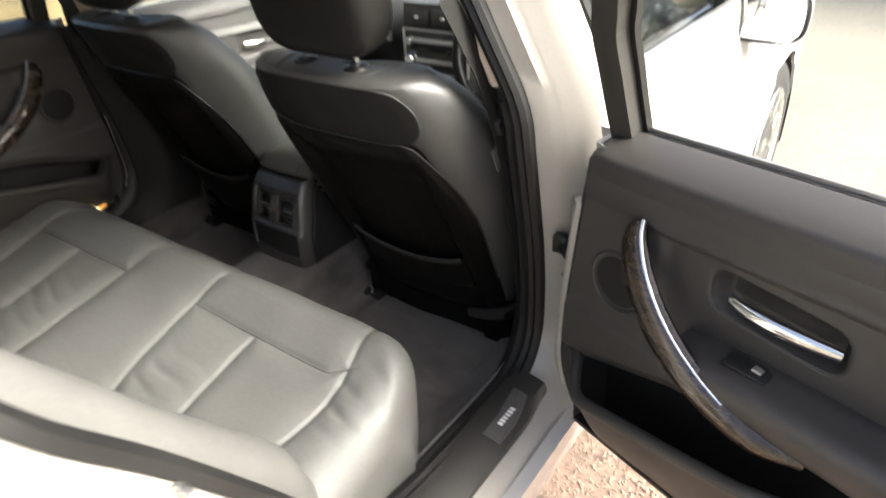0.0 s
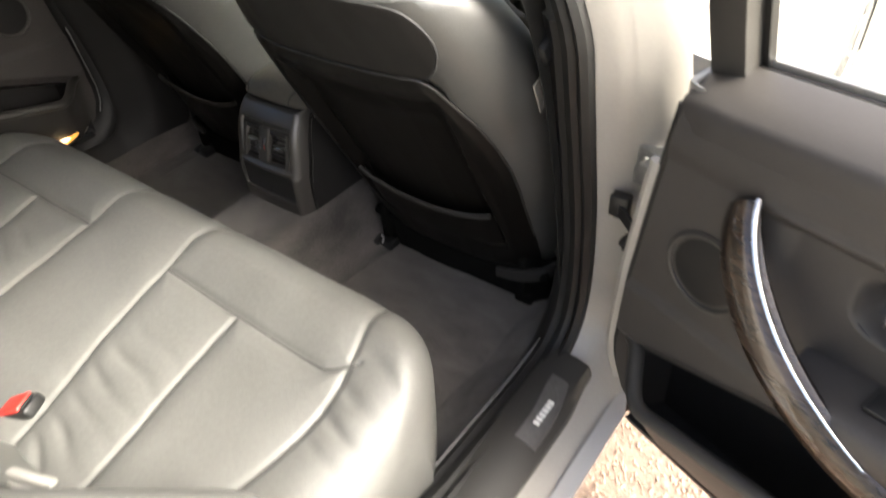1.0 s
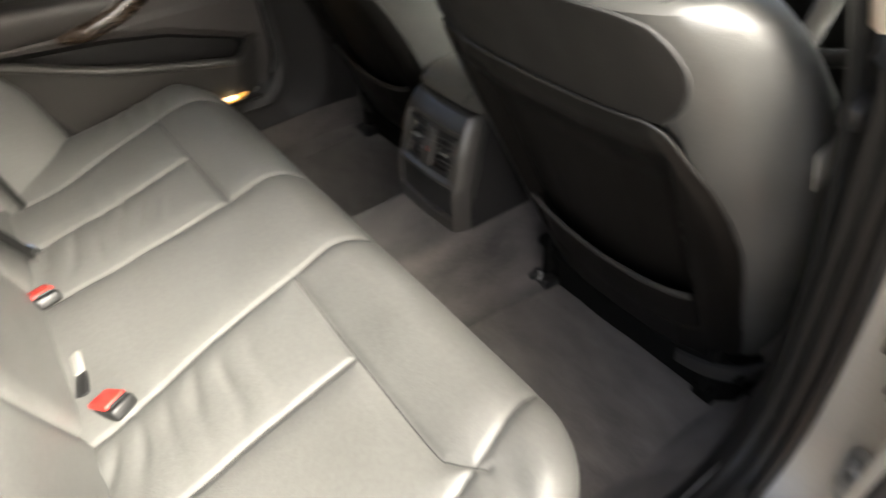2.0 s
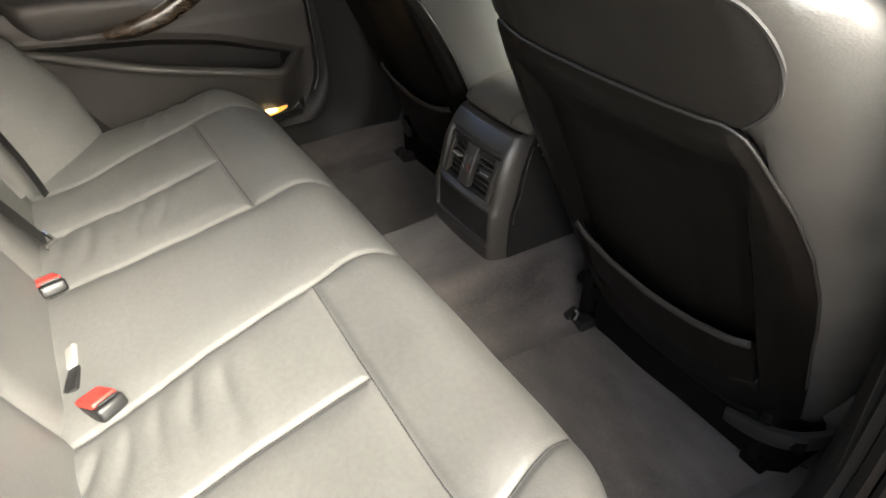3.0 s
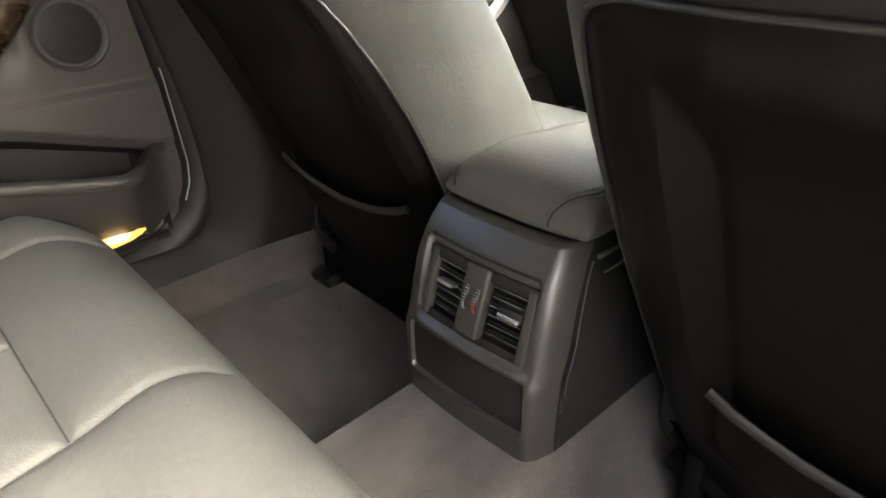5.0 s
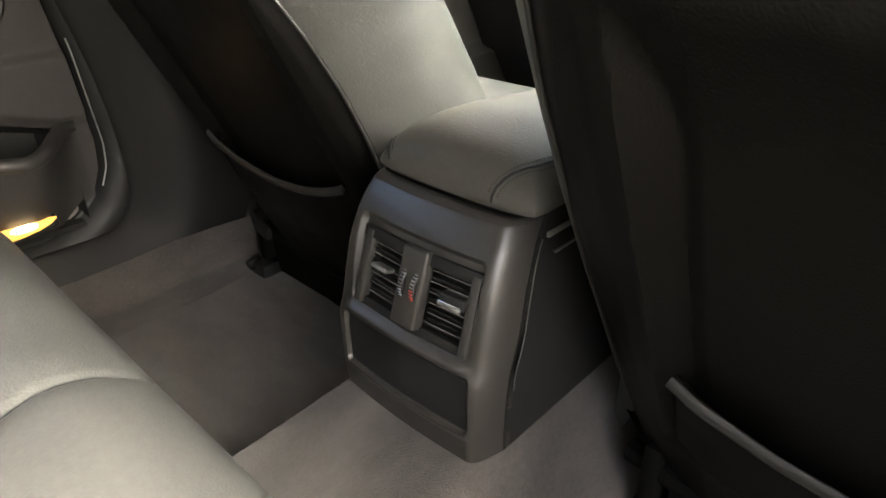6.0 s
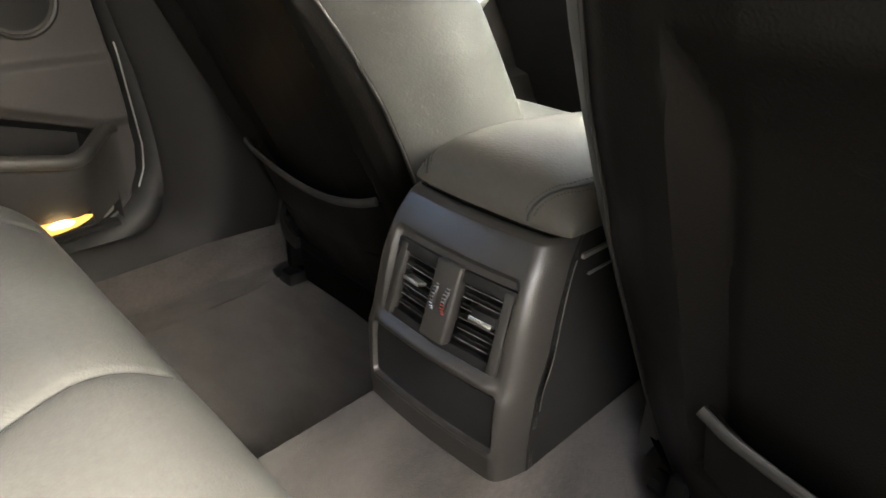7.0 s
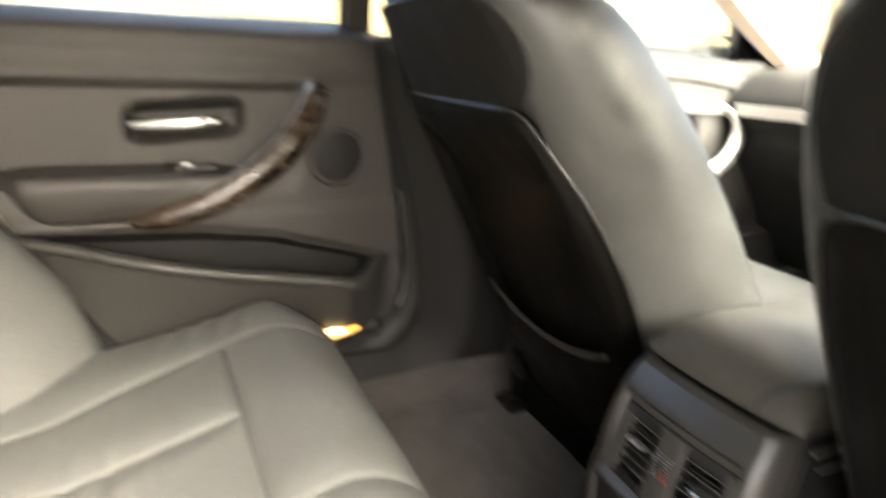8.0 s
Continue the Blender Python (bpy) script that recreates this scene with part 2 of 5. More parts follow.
def part(name, shape, mat, parent=None, label="", flat=False, sharp=38):
    root = parent
    while root and root.parent:
        root = root.parent
    base = root.location if root else Vector((0, 0, 0))
    me = bpy.data.meshes.new(name)
    me.from_pydata([(p[0] - base[0], p[1] - base[1], p[2] - base[2]) for p in shape[0]], [], shape[1])
    me.validate()
    bm = bmesh.new()
    bm.from_mesh(me)
    bmesh.ops.recalc_face_normals(bm, faces=bm.faces)
    bm.to_mesh(me)
    bm.free()
    if not flat:
        me.shade_smooth()
        me.set_sharp_from_angle(angle=radians(sharp))
    me.materials.append(mat)
    ob = new(name, me)
    if parent:
        ob.parent = parent
    if label:
        ob["label"] = label
    return ob


def thing(name, at, label, category, group="", kind=""):
    ob = new(name)
    ob.empty_display_size = 0.05
    ob.location = at
    return tagged(ob, label, category, group, kind)


def whole(name, shape, mat, label, category, group="", kind="", sharp=38):
    return tagged(part(name, shape, mat, sharp=sharp), label, category, group, kind)


# ---- ground ----
def ground_sheet():
    xs = [-3000, -300, -60, -20, -8, -3, -1, 1, 3, 8, 20, 60, 300, 3000]
    return [(x, y, 0.0) for y in xs for x in xs], [(j * 14 + i, j * 14 + i + 1, (j + 1) * 14 + i + 1, (j + 1) * 14 + i) for j in range(13) for i in range(13)]


whole("ground", ground_sheet(), GROUND, "pale dry gritty ground round the car", "ground", kind="structure")
bank_rows = [[(-2.2 - 0.55 * i - 0.25 * math.sin(j * 1.3), -9 + j * 1.5, 0.012 + 0.20 * i + 0.05 * math.sin(i * 2.1 + j * 1.7) * min(1, i)) for i in range(14)] for j in range(18)]
whole("verge", slab(bank_rows, lambda p: (0, 0, -0.01 - p[2])), DRY_BANK, "verge of dry yellow leaf litter beside the car", "verge", kind="structure")


def pebbles():
    rng = random.Random(4)
    verts, faces = [], []
    for _ in range(17000):
        x, y = rng.uniform(0.55, 1.75), rng.uniform(-0.9, 1.1)
        a, b, c = rng.uniform(0.003, 0.008), rng.uniform(0.002, 0.006), rng.uniform(0.002, 0.004)
        t = rng.uniform(0, math.pi)
        ct, st = math.cos(t), math.sin(t)
        k = len(verts)
        for dx, dy, dz in ((a, 0, 0), (0, b, 0), (-a, 0, 0), (0, -b, 0), (0.3 * a, 0.2 * b, c), (0, 0, -c)):
            verts.append((x + ct * dx - st * dy, y + st * dx + ct * dy, 0.006 + dz))
        faces += [(k, k + 1, k + 4), (k + 1, k + 2, k + 4), (k + 2, k + 3, k + 4), (k + 3, k, k + 4), (k + 1, k, k + 5), (k + 2, k + 1, k + 5), (k + 3, k + 2, k + 5), (k, k + 3, k + 5)]
    return verts, faces


bed_rows = [[(x + 0.06 * math.sin(5 * y), y + 0.05 * math.sin(6 * x), 0.004 + 0.0015 * math.sin(9 * x + 7 * y)) for x in np.linspace(0.45, 1.9, 26)] for y in np.linspace(-1.2, 1.3, 40)]
whole("gravel_strip", slab(bed_rows, lambda p: (0, 0, -p[2] - 0.001)), GRAVEL, "strip of brown gravel beside the car", "gravel", kind="structure")
whole("pebbles", pebbles(), PEBBLE, "loose brown and pinkish pebbles on the ground beside the sill", "pebbles", kind="stuff")


# ---- the car's shell: one opening a side for the rear door ----
OPENING = smooth_path([(-0.035, 1.19, 0), (-0.012, 1.06, 0), (0.012, 0.912, 0), (0.04, 0.78, 0), (0.066, 0.65, 0), (0.077, 0.52, 0), (0.068, 0.43, 0), (0.03, 0.375, 0), (-0.04, 0.357, 0), (-0.20, 0.36, 0),
                       (-0.39, 0.375, 0), (-0.50, 0.43, 0), (-0.58, 0.54, 0), (-0.65, 0.66, 0), (-0.75, 0.82, 0), (-0.84, 0.95, 0), (-0.89, 1.06, 0), (-0.88, 1.17, 0), (-0.79, 1.265, 0), (-0.60, 1.31, 0), (-0.30, 1.315, 0), (-0.10, 1.285, 0)], 5, True)


def lean(z):
    """How far the sides lean in above the belt line."""
    t = z - 0.97
    return -0.44 * (0.0 if t < -0.05 else t if t > 0.05 else (t + 0.05) ** 2 / 0.2)


def round_opening(section, side, path=OPENING, closed=True):
    """Sweeps (x, n) pairs round the door opening, n metres away from its edge."""
    n, rings = len(path), []
    for i, p in enumerate(path):
        d = (path[(i + 1) % n] - path[(i - 1) % n]) if closed else (path[min(i + 1, n - 1)] - path[max(i - 1, 0)])
        d = d.normalized()
        out = Vector((-d.y, d.x, 0))
        if out.dot(Vector((p.x + 0.38, p.y - 0.85, 0))) < 0:
            out = -out
        ring = []
        for x, k in section:
            q = p + out * k
            ring.append((side * (x + lean(q.y)), q.x, q.y))
        rings.append(ring)
    if closed:
        rings.append(rings[0])
    return loft(rings, caps=not closed)


def body_x(y, z):
    """The outside of the body, half its width."""
    x = table(z, [0.16, 0.24, 0.34, 0.47, 0.62, 0.76, 0.85, 0.97], [0.855, 0.872, 0.888, 0.898, 0.90, 0.893, 0.874, 0.84])
    crease = 0.81 - 0.11 * (y - 0.4)
    x -= 0.010 * math.exp(-((z - crease + 0.03) / 0.022) ** 2)
    ends = max(0.0, abs(y - 0.3) - 1.35)
    return x - 0.11 * ends * ends


def skin(y0, y1, low, high, depth=0.012, ny=40, nz=22, front=None, rear=None):
    """A panel of the body's outside between two heights, each a function of y."""
    rows = []
    for j in range(nz + 1):
        row = []
        for i in range(ny + 1):
            a, b = i / ny, j / nz
            ya, yb = y0, y1
            y = ya + (yb - ya) * a
            z = low(y) + (high(y) - low(y)) * b
            if rear:
                ya = rear(z)
            if front:
                yb = front(z)
            y = ya + (yb - ya) * a
            row.append((body_x(y, z) + lean(z), y, z))
        rows.append(row)
    return slab(rows, (-depth, 0, 0))


def arch(cy, r=0.355):
    return lambda y: max(0.17, 0.33 + math.sqrt(max(0.0, r * r - (y - cy) ** 2))) if abs(y - cy) < r else 0.17


FRONT_AXLE, REAR_AXLE = 1.70, -1.11
car = thing("car_body", (0, 0.3, 0.16), "white saloon car body with painted door jambs", "car")
for side, hand in ((1, lambda s: s), (-1, mirrored)):
    part("door_jamb", round_opening([(0.742, 0.008), (0.752, 0.012), (0.79, 0.016), (0.806, 0.03), (0.836, 0.036), (0.866, 0.06), (0.872, 0.10), (0.80, 0.115), (0.755, 0.09), (0.742, 0.03)], side), SHADED_PAINT, car, "white painted door jamb")
    part("door_seal", join(round_opening([(x, n) for x, n in ((0.712, 0.010), (0.716, -0.004), (0.728, -0.010), (0.736, -0.004), (0.737, 0.012))], side),
                           round_opening([(0.7375, 0.012), (0.739, -0.008), (0.746, -0.013), (0.755, -0.006), (0.756, 0.010)], side)), RUBBER, car, "double black rubber door seal")
    lower = [p for p in OPENING if p.y < 0.985]
    k = OPENING.index(lower[-1]) + 1
    upper = OPENING[k:] + OPENING[:OPENING.index(lower[0])]
    part("opening_trim", round_opening([(0.712, 0.006), (0.700, 0.0), (0.682, 0.012), (0.664, 0.050), (0.660, 0.085), (0.668, 0.09), (0.69, 0.05)], side, upper, False), BEIGE, car, "beige upper opening trim")
    if side > 0:
        part("sill_trim", round_opening([(0.712, 0.006), (0.700, 0.004), (0.680, 0.020), (0.664, 0.050), (0.660, 0.085), (0.668, 0.09), (0.69, 0.05)], side, lower, False), DASH, car, "dark plastic sill and pillar trim")
    else:
        flare = smooth_path([(0.7265, -0.036, 0), (0.719, -0.030, 0), (0.704, -0.012, 0), (0.689, 0.008, 0), (0.675, 0.030, 0), (0.667, 0.055, 0), (0.668, 0.085, 0), (0.673, 0.120, 0), (0.676, 0.165, 0)], 3)
        part("sill_trim", round_opening([(q.x, q.y) for q in flare] + [(q.x + 0.009, q.y + 0.002) for q in reversed(flare)], side, lower, False), DASH, car, "dark plastic sill and pillar trim", sharp=60)
    part("quarter_panel", hand(skin(-0.9, -2.02, arch(REAR_AXLE), lambda y: 0.985 - 0.02 * max(0, -1.2 - y), rear=lambda z: -0.09 - table(z, [0.16, 0.40, 0.43, 0.54, 0.66, 0.82, 0.99], [0.39, 0.39, 0.50, 0.58, 0.65, 0.75, 0.87]), ny=50, nz=20)), PAINT, car)
    part("front_wing", hand(skin(1.17, 2.42, arch(FRONT_AXLE), lambda y: table(y, [1.1, 1.5, 2.42], [0.955, 0.90, 0.72]), ny=60, nz=18)), PAINT, car)
    part("rocker", hand(skin(-0.72, 1.32, lambda y: 0.17, lambda y: 0.315, ny=30, nz=6, depth=0.03)), PAINT, car)
    for c in (FRONT_AXLE, REAR_AXLE):
        turns = np.linspace(-0.3, math.pi + 0.3, 18)
        part("wheel_arch_liner", hand(loft([[(x, c + 0.357 * math.cos(a), 0.33 + 0.357 * math.sin(a)) for a in turns] for x in (0.62, 0.885)], closed=False)), DEEP, car)
    # pillars and roof rail above the belt
    for name, pts, wide in (("windscreen_pillar", [(0.80, 1.15, 0.92), (0.755, 0.92, 1.04), (0.69, 0.62, 1.19), (0.63, 0.30, 1.31)], 0.045),
                            ("middle_pillar", [(0.80, 0.115, 0.93), (0.755, 0.095, 1.06), (0.69, 0.065, 1.20), (0.645, 0.03, 1.32)], 0.035),
                            ("rear_pillar", [(0.80, -1.00, 0.98), (0.735, -1.04, 1.10), (0.67, -0.97, 1.22), (0.62, -0.80, 1.33)], 0.07),
                            ("roof_rail", [(0.632, 0.32, 1.305), (0.636, 0.0, 1.345), (0.63, -0.4, 1.355), (0.62, -0.82, 1.325)], 0.04)):
        part(name, sweep(smooth_path([(side * x, y, z) for x, y, z in pts], 6), [(wide * math.cos(a), 0.03 * math.sin(a)) for a in np.linspace(0, 2 * math.pi, 13)[:-1]], up=(side * 0.8, 0, 0.6)), PAINT, car)
    part("shut_gap_seal", sweep(smooth_path([(side * x, y, z) for x, y, z in ((0.884, 0.148, 0.44), (0.890, 0.152, 0.62), (0.886, 0.146, 0.78), (0.862, 0.138, 0.93), (0.815, 0.122, 1.07), (0.760, 0.102, 1.19), (0.705, 0.080, 1.30))], 5), [(0.012, -0.004), (0.010, 0.006), (-0.010, 0.006), (-0.012, -0.004)], up=(side, 0, 0.4)), RUBBER, car, "black rubber seal in the shut gap")
    part("pillar_trim", sweep(smooth_path([(side * x, y, z) for x, y, z in ((0.725, 0.13, 0.60), (0.722, 0.115, 0.80), (0.715, 0.10, 0.96))], 5), [(0.055, -0.01), (0.05, 0.012), (-0.045, 0.012), (-0.055, -0.01)], up=(-side, 0, 0)), PLASTIC, car, "black lower pillar trim")
    part("upper_pillar_trim", sweep(smooth_path([(side * x, y, z) for x, y, z in ((0.705, 0.085, 0.975), (0.682, 0.065, 1.08), (0.640, 0.04, 1.19), (0.595, 0.02, 1.30))], 5), [(0.05, -0.012), (0.042, 0.012), (-0.042, 0.012), (-0.05, -0.012)], up=(-side, 0, 0.4)), BEIGE, car, "beige upper pillar trim")
    part("screen_pillar_trim", sweep(smooth_path([(side * x, y, z) for x, y, z in ((0.755, 1.12, 0.925), (0.71, 0.90, 1.03), (0.645, 0.60, 1.18), (0.59, 0.30, 1.295))], 5), [(0.05, -0.012), (0.04, 0.014), (-0.04, 0.014), (-0.05, -0.012)], up=(-side, -0.3, 0.2)), BEIGE, car, "pale windscreen pillar trim")


def roof_rows(lift):
    return [[(u * table(y, [-1.05, -0.8, 0.3, 0.45], [0.58, 0.62, 0.63, 0.62]), y, table(y, [-1.05, -0.8, -0.3, 0.1, 0.45], [1.285, 1.355, 1.40, 1.40, 1.345]) - 0.055 * u * u + lift) for u in np.linspace(-1, 1, 17)] for y in np.linspace(-1.05, 0.45, 16)]


part("roof", slab(roof_rows(0.012), (0, 0, -0.008)), PAINT, car)
part("headliner", slab(roof_rows(-0.012), (0, 0, -0.006)), HEADLINER, car, "pale cloth headliner")
part("bonnet", slab([[(u * 0.80, y, table(y, [1.22, 1.6, 2.1, 2.42], [0.985, 0.96, 0.88, 0.74]) - 0.06 * u * u) for u in np.linspace(-1, 1, 17)] for y in np.linspace(1.22, 2.42, 12)], (0, 0, -0.015)), PAINT, car)
part("boot_lid", slab([[(u * 0.80, y, 1.02 - 0.05 * u * u - 0.02 * (-1.35 - y)) for u in np.linspace(-1, 1, 13)] for y in np.linspace(-1.98, -1.42, 6)], (0, 0, -0.015)), PAINT, car)
part("rear_bumper", slab([[(u * 0.79, -2.02 - 0.08 * (1 - u * u), z) for u in np.linspace(-1, 1, 15)] for z in np.linspace(0.2, 0.99, 8)], (0, 0.02, 0)), PAINT, car)
part("front_bumper", slab([[(u * 0.79, 2.40 + 0.16 * (1 - u * u), z) for u in np.linspace(-1, 1, 15)] for z in np.linspace(0.17, 0.73, 8)], (0, -0.02, 0)), PAINT, car)
part("underbody", block((1.62, 4.1, 0.04), 0.01, 1, (0, 0.2, 0.19)), DEEP, car)
for name, rows in (("windscreen", [[(u * table(k, [0, 1], [0.74, 0.60]), 1.20 - 0.78 * k + 0.05 * (1 - u * u), 0.945 + 0.42 * k) for u in np.linspace(-1, 1, 13)] for k in np.linspace(0, 1, 8)]),
                   ("rear_window", [[(u * table(k, [0, 1], [0.66, 0.56]), -1.46 + 0.44 * k - 0.04 * (1 - u * u), 1.02 + 0.28 * k) for u in np.linspace(-1, 1, 11)] for k in np.linspace(0, 1, 6)])):
    pane = part(name, slab(rows, (0, 0, -0.005)), GLASS if name == "windscreen" else LIGHT_CUT_GLASS, car)
    # only the rear window casts shadow, holding back light from behind
    pane.visible_shadow = name != "windscreen"
part("parcel_shelf", slab([[(u * 0.64, y, 0.985 + 0.02 * (-0.95 - y)) for u in np.linspace(-1, 1, 7)] for y in np.linspace(-1.46, -0.93, 5)], (0, 0, -0.02)), TRIM, car)
part("scuttle", slab([[(u * 0.76, y, 0.965 - 0.05 * (y - 1.1)) for u in np.linspace(-1, 1, 7)] for y in np.linspace(1.12, 1.26, 4)], (0, 0, -0.02)), DEEP, car)
part("bulkhead", block((1.44, 0.03, 0.68), 0.01, 1, (0, 1.28, 0.60)), DEEP, car)
part("boot_wall", block((1.4, 0.03, 0.70), 0.01, 1, (0, -1.04, 0.62)), DEEP, car)

for s in (1, -1):
    part("front_sill_trim", loft([[(s * x, y, z) for x, z in ((0.640, 0.282), (0.690, 0.300), (0.722, 0.392), (0.735, 0.404), (0.790, 0.398), (0.800, 0.30))] for y in (0.10, 0.4, 0.8, 1.22)]), PLASTIC, car, "black front sill trim")

# floor of the cabin
floor = thing("floor", (0, 0.1, 0.25), "dark grey carpeted cabin floor with a raised centre tunnel", "floor", kind="structure")
part("floor_pan", slab([[(x, y, 0.285 + 0.03 * ease(abs(x), 0.60, 0.70)) for x in np.linspace(-0.71, 0.71, 24)] for y in np.linspace(-0.9, 1.26, 20)], (0, 0, -0.03)), CARPET, floor)
tunnel_rows = []
for y in np.linspace(-0.55, 1.25, 40):
    top = 0.428 + 0.006 * math.sin(9 * y)
    side_r = [(0.082, 0.0), (0.098, -0.008), (0.118, -0.030), (0.145, -0.075), (0.19, -0.125), (0.25, -0.147)]
    side_l = [(-0.145, -0.147), (-0.125, -0.13), (-0.108, -0.06), (-0.100, -0.012), (-0.094, -0.002), (-0.085, 0.001)]
    tunnel_rows.append([(x, y, top + d) for x, d in side_l] + [(x, y, top + 0.002) for x in (-0.04, 0.0, 0.04)] + [(x, y, top + d) for x, d in side_r])
part("tunnel", slab(tunnel_rows, lambda p: (0, 0, -0.05 if p[2] > 0.34 else -0.02)), CARPET, floor, "raised carpeted tunnel")
for s in (1, -1):
    rows = [[(s * x, y, z + 0.004 * math.sin(17 * y)) for x, z in (((0.60, 0.290), (0.655, 0.30), (0.682, 0.325), (0.69, 0.36)) if s > 0 else ((0.58, 0.290), (0.632, 0.300), (0.652, 0.328), (0.662, 0.366)))] for y in np.linspace(-0.45, 1.2, 20)]
    part("carpet_edge", slab(rows, (0, 0, -0.012)), CARPET, floor)
for s in (1, -1):
    rows = []
    for j in range(25):
        y = -0.34 + 0.56 * j / 24
        rows.append([(s * (0.165 + 0.47 * k / 24 - 0.06 * max(0, k / 24 - 0.8) * 5 * max(0, 0.2 - j / 24) * 5), y, 0.292 + 0.004 * math.sin(9 * y + 7 * k / 24) + 0.003 * math.cos(21 * k / 24 * 0.47)) for k in range(25)])
    mat_ob = thing("floor_mat", (s * 0.4, -0.06, 0.292), "worn dark grey pile floor mat in the rear footwell", "floor mat", group="rear floor mats")
    part("mat_surface", slab(rows, (0, 0, -0.006)), MATTING, mat_ob)
    rim = [rows[0][k] for k in range(25)] + [rows[j][24] for j in range(1, 25)] + [rows[24][k] for k in range(23, -1, -1)] + [rows[j][0] for j in range(23, 0, -1)]
    part("binding", tube([Vector(p) for p in rim], 0.004, 6, closed=True), RUBBER, mat_ob, "stitched edge binding")

# sill kick plates
for s in (1, -1):
    plate = thing("sill_plate", (s * 0.78, -0.2, 0.36), "black plastic sill cover with a small metal badge plate", "sill cover", group="sill covers")
    rows = [[(s * x, y, z) for x, z in ((0.722, 0.366), (0.745, 0.374), (0.775, 0.373), (0.800, 0.366), (0.818 - 0.012 * ease(y, -0.10, 0.0), 0.352))] for y in np.linspace(-0.42, 0.012, 16)]
    part("cover", slab(rows, (0, 0, -0.014)), PLASTIC, plate)
    badge = slab([[(s * (x - 0.012 * ease(y, -0.15, -0.045)), y, z) for x, z in ((0.770, 0.3765), (0.790, 0.3735), (0.808, 0.3665))] for y in np.linspace(-0.190, -0.045, 6)], (0, 0, -0.004))
    part("badge_plate", badge, PLATE, plate, "grey metal badge plate")
    part("lettering_bars", join(*[block((0.011, 0.007, 0.0016), 0.0004, 1, (s * 0.787, -0.15 + 0.0095 * k, 0.3768), pose(0, 0, 0, 0, s * 12, 12)) for k in range(6)]), WHITE_INK, plate, "pale unreadable lettering")


# ---- front seats ----
def rear_y(z):
    return 0.06 - 0.47 * (z - 0.56)


SEAT_Z = [0.36, 0.40, 0.46, 0.54, 0.62, 0.70, 0.78, 0.84, 0.90, 0.94, 0.97, 0.995, 1.012]
SEAT_W = [0.225, 0.25, 0.262, 0.270, 0.274, 0.276, 0.274, 0.270, 0.262, 0.252, 0.240, 0.226, 0.208]
SEAT_T = [0.80, 0.95, 1.05, 1.08, 1.05, 1.0, 0.95, 0.90, 0.84, 0.78, 0.72, 0.64, 0.56]
HALF = [(0.0, 0.0), (0.08, 0.002), (0.14, 0.009), (0.19, 0.026), (0.225, 0.050), (0.250, 0.080), (0.270, 0.125), (0.275, 0.17), (0.262, 0.215), (0.235, 0.236), (0.20, 0.225), (0.15, 0.175), (0.08, 0.150), (0.0, 0.146)]
RING = smooth_path([(u, d, 0) for u, d in HALF] + [(-u, d, 0) for u, d in HALF[-2:0:-1]], 4, True)


def back_surface(u, z):
    """The y of the seat back's rear surface, at u from its middle."""
    w = table(z, SEAT_Z, SEAT_W) / 0.275
    a = min(abs(u) / w, 0.262)
    d = table(a, [h[0] for h in HALF[:7]], [h[1] for h in HALF[:7]])
    return rear_y(z) + d * table(z, SEAT_Z, SEAT_T)


def hollow(u, z):
    """Depth of the knee hollow in the seat back: steep side walls that run out to nothing at the top."""
    deep = 0.030 * math.sqrt(max(0.0, ease(0.858 - z, 0.0, 0.075))) * ease(z, 0.46, 0.50)
    wall = 1.5 * max(0.0, 0.1725 - abs(u))
    return min(deep, wall)


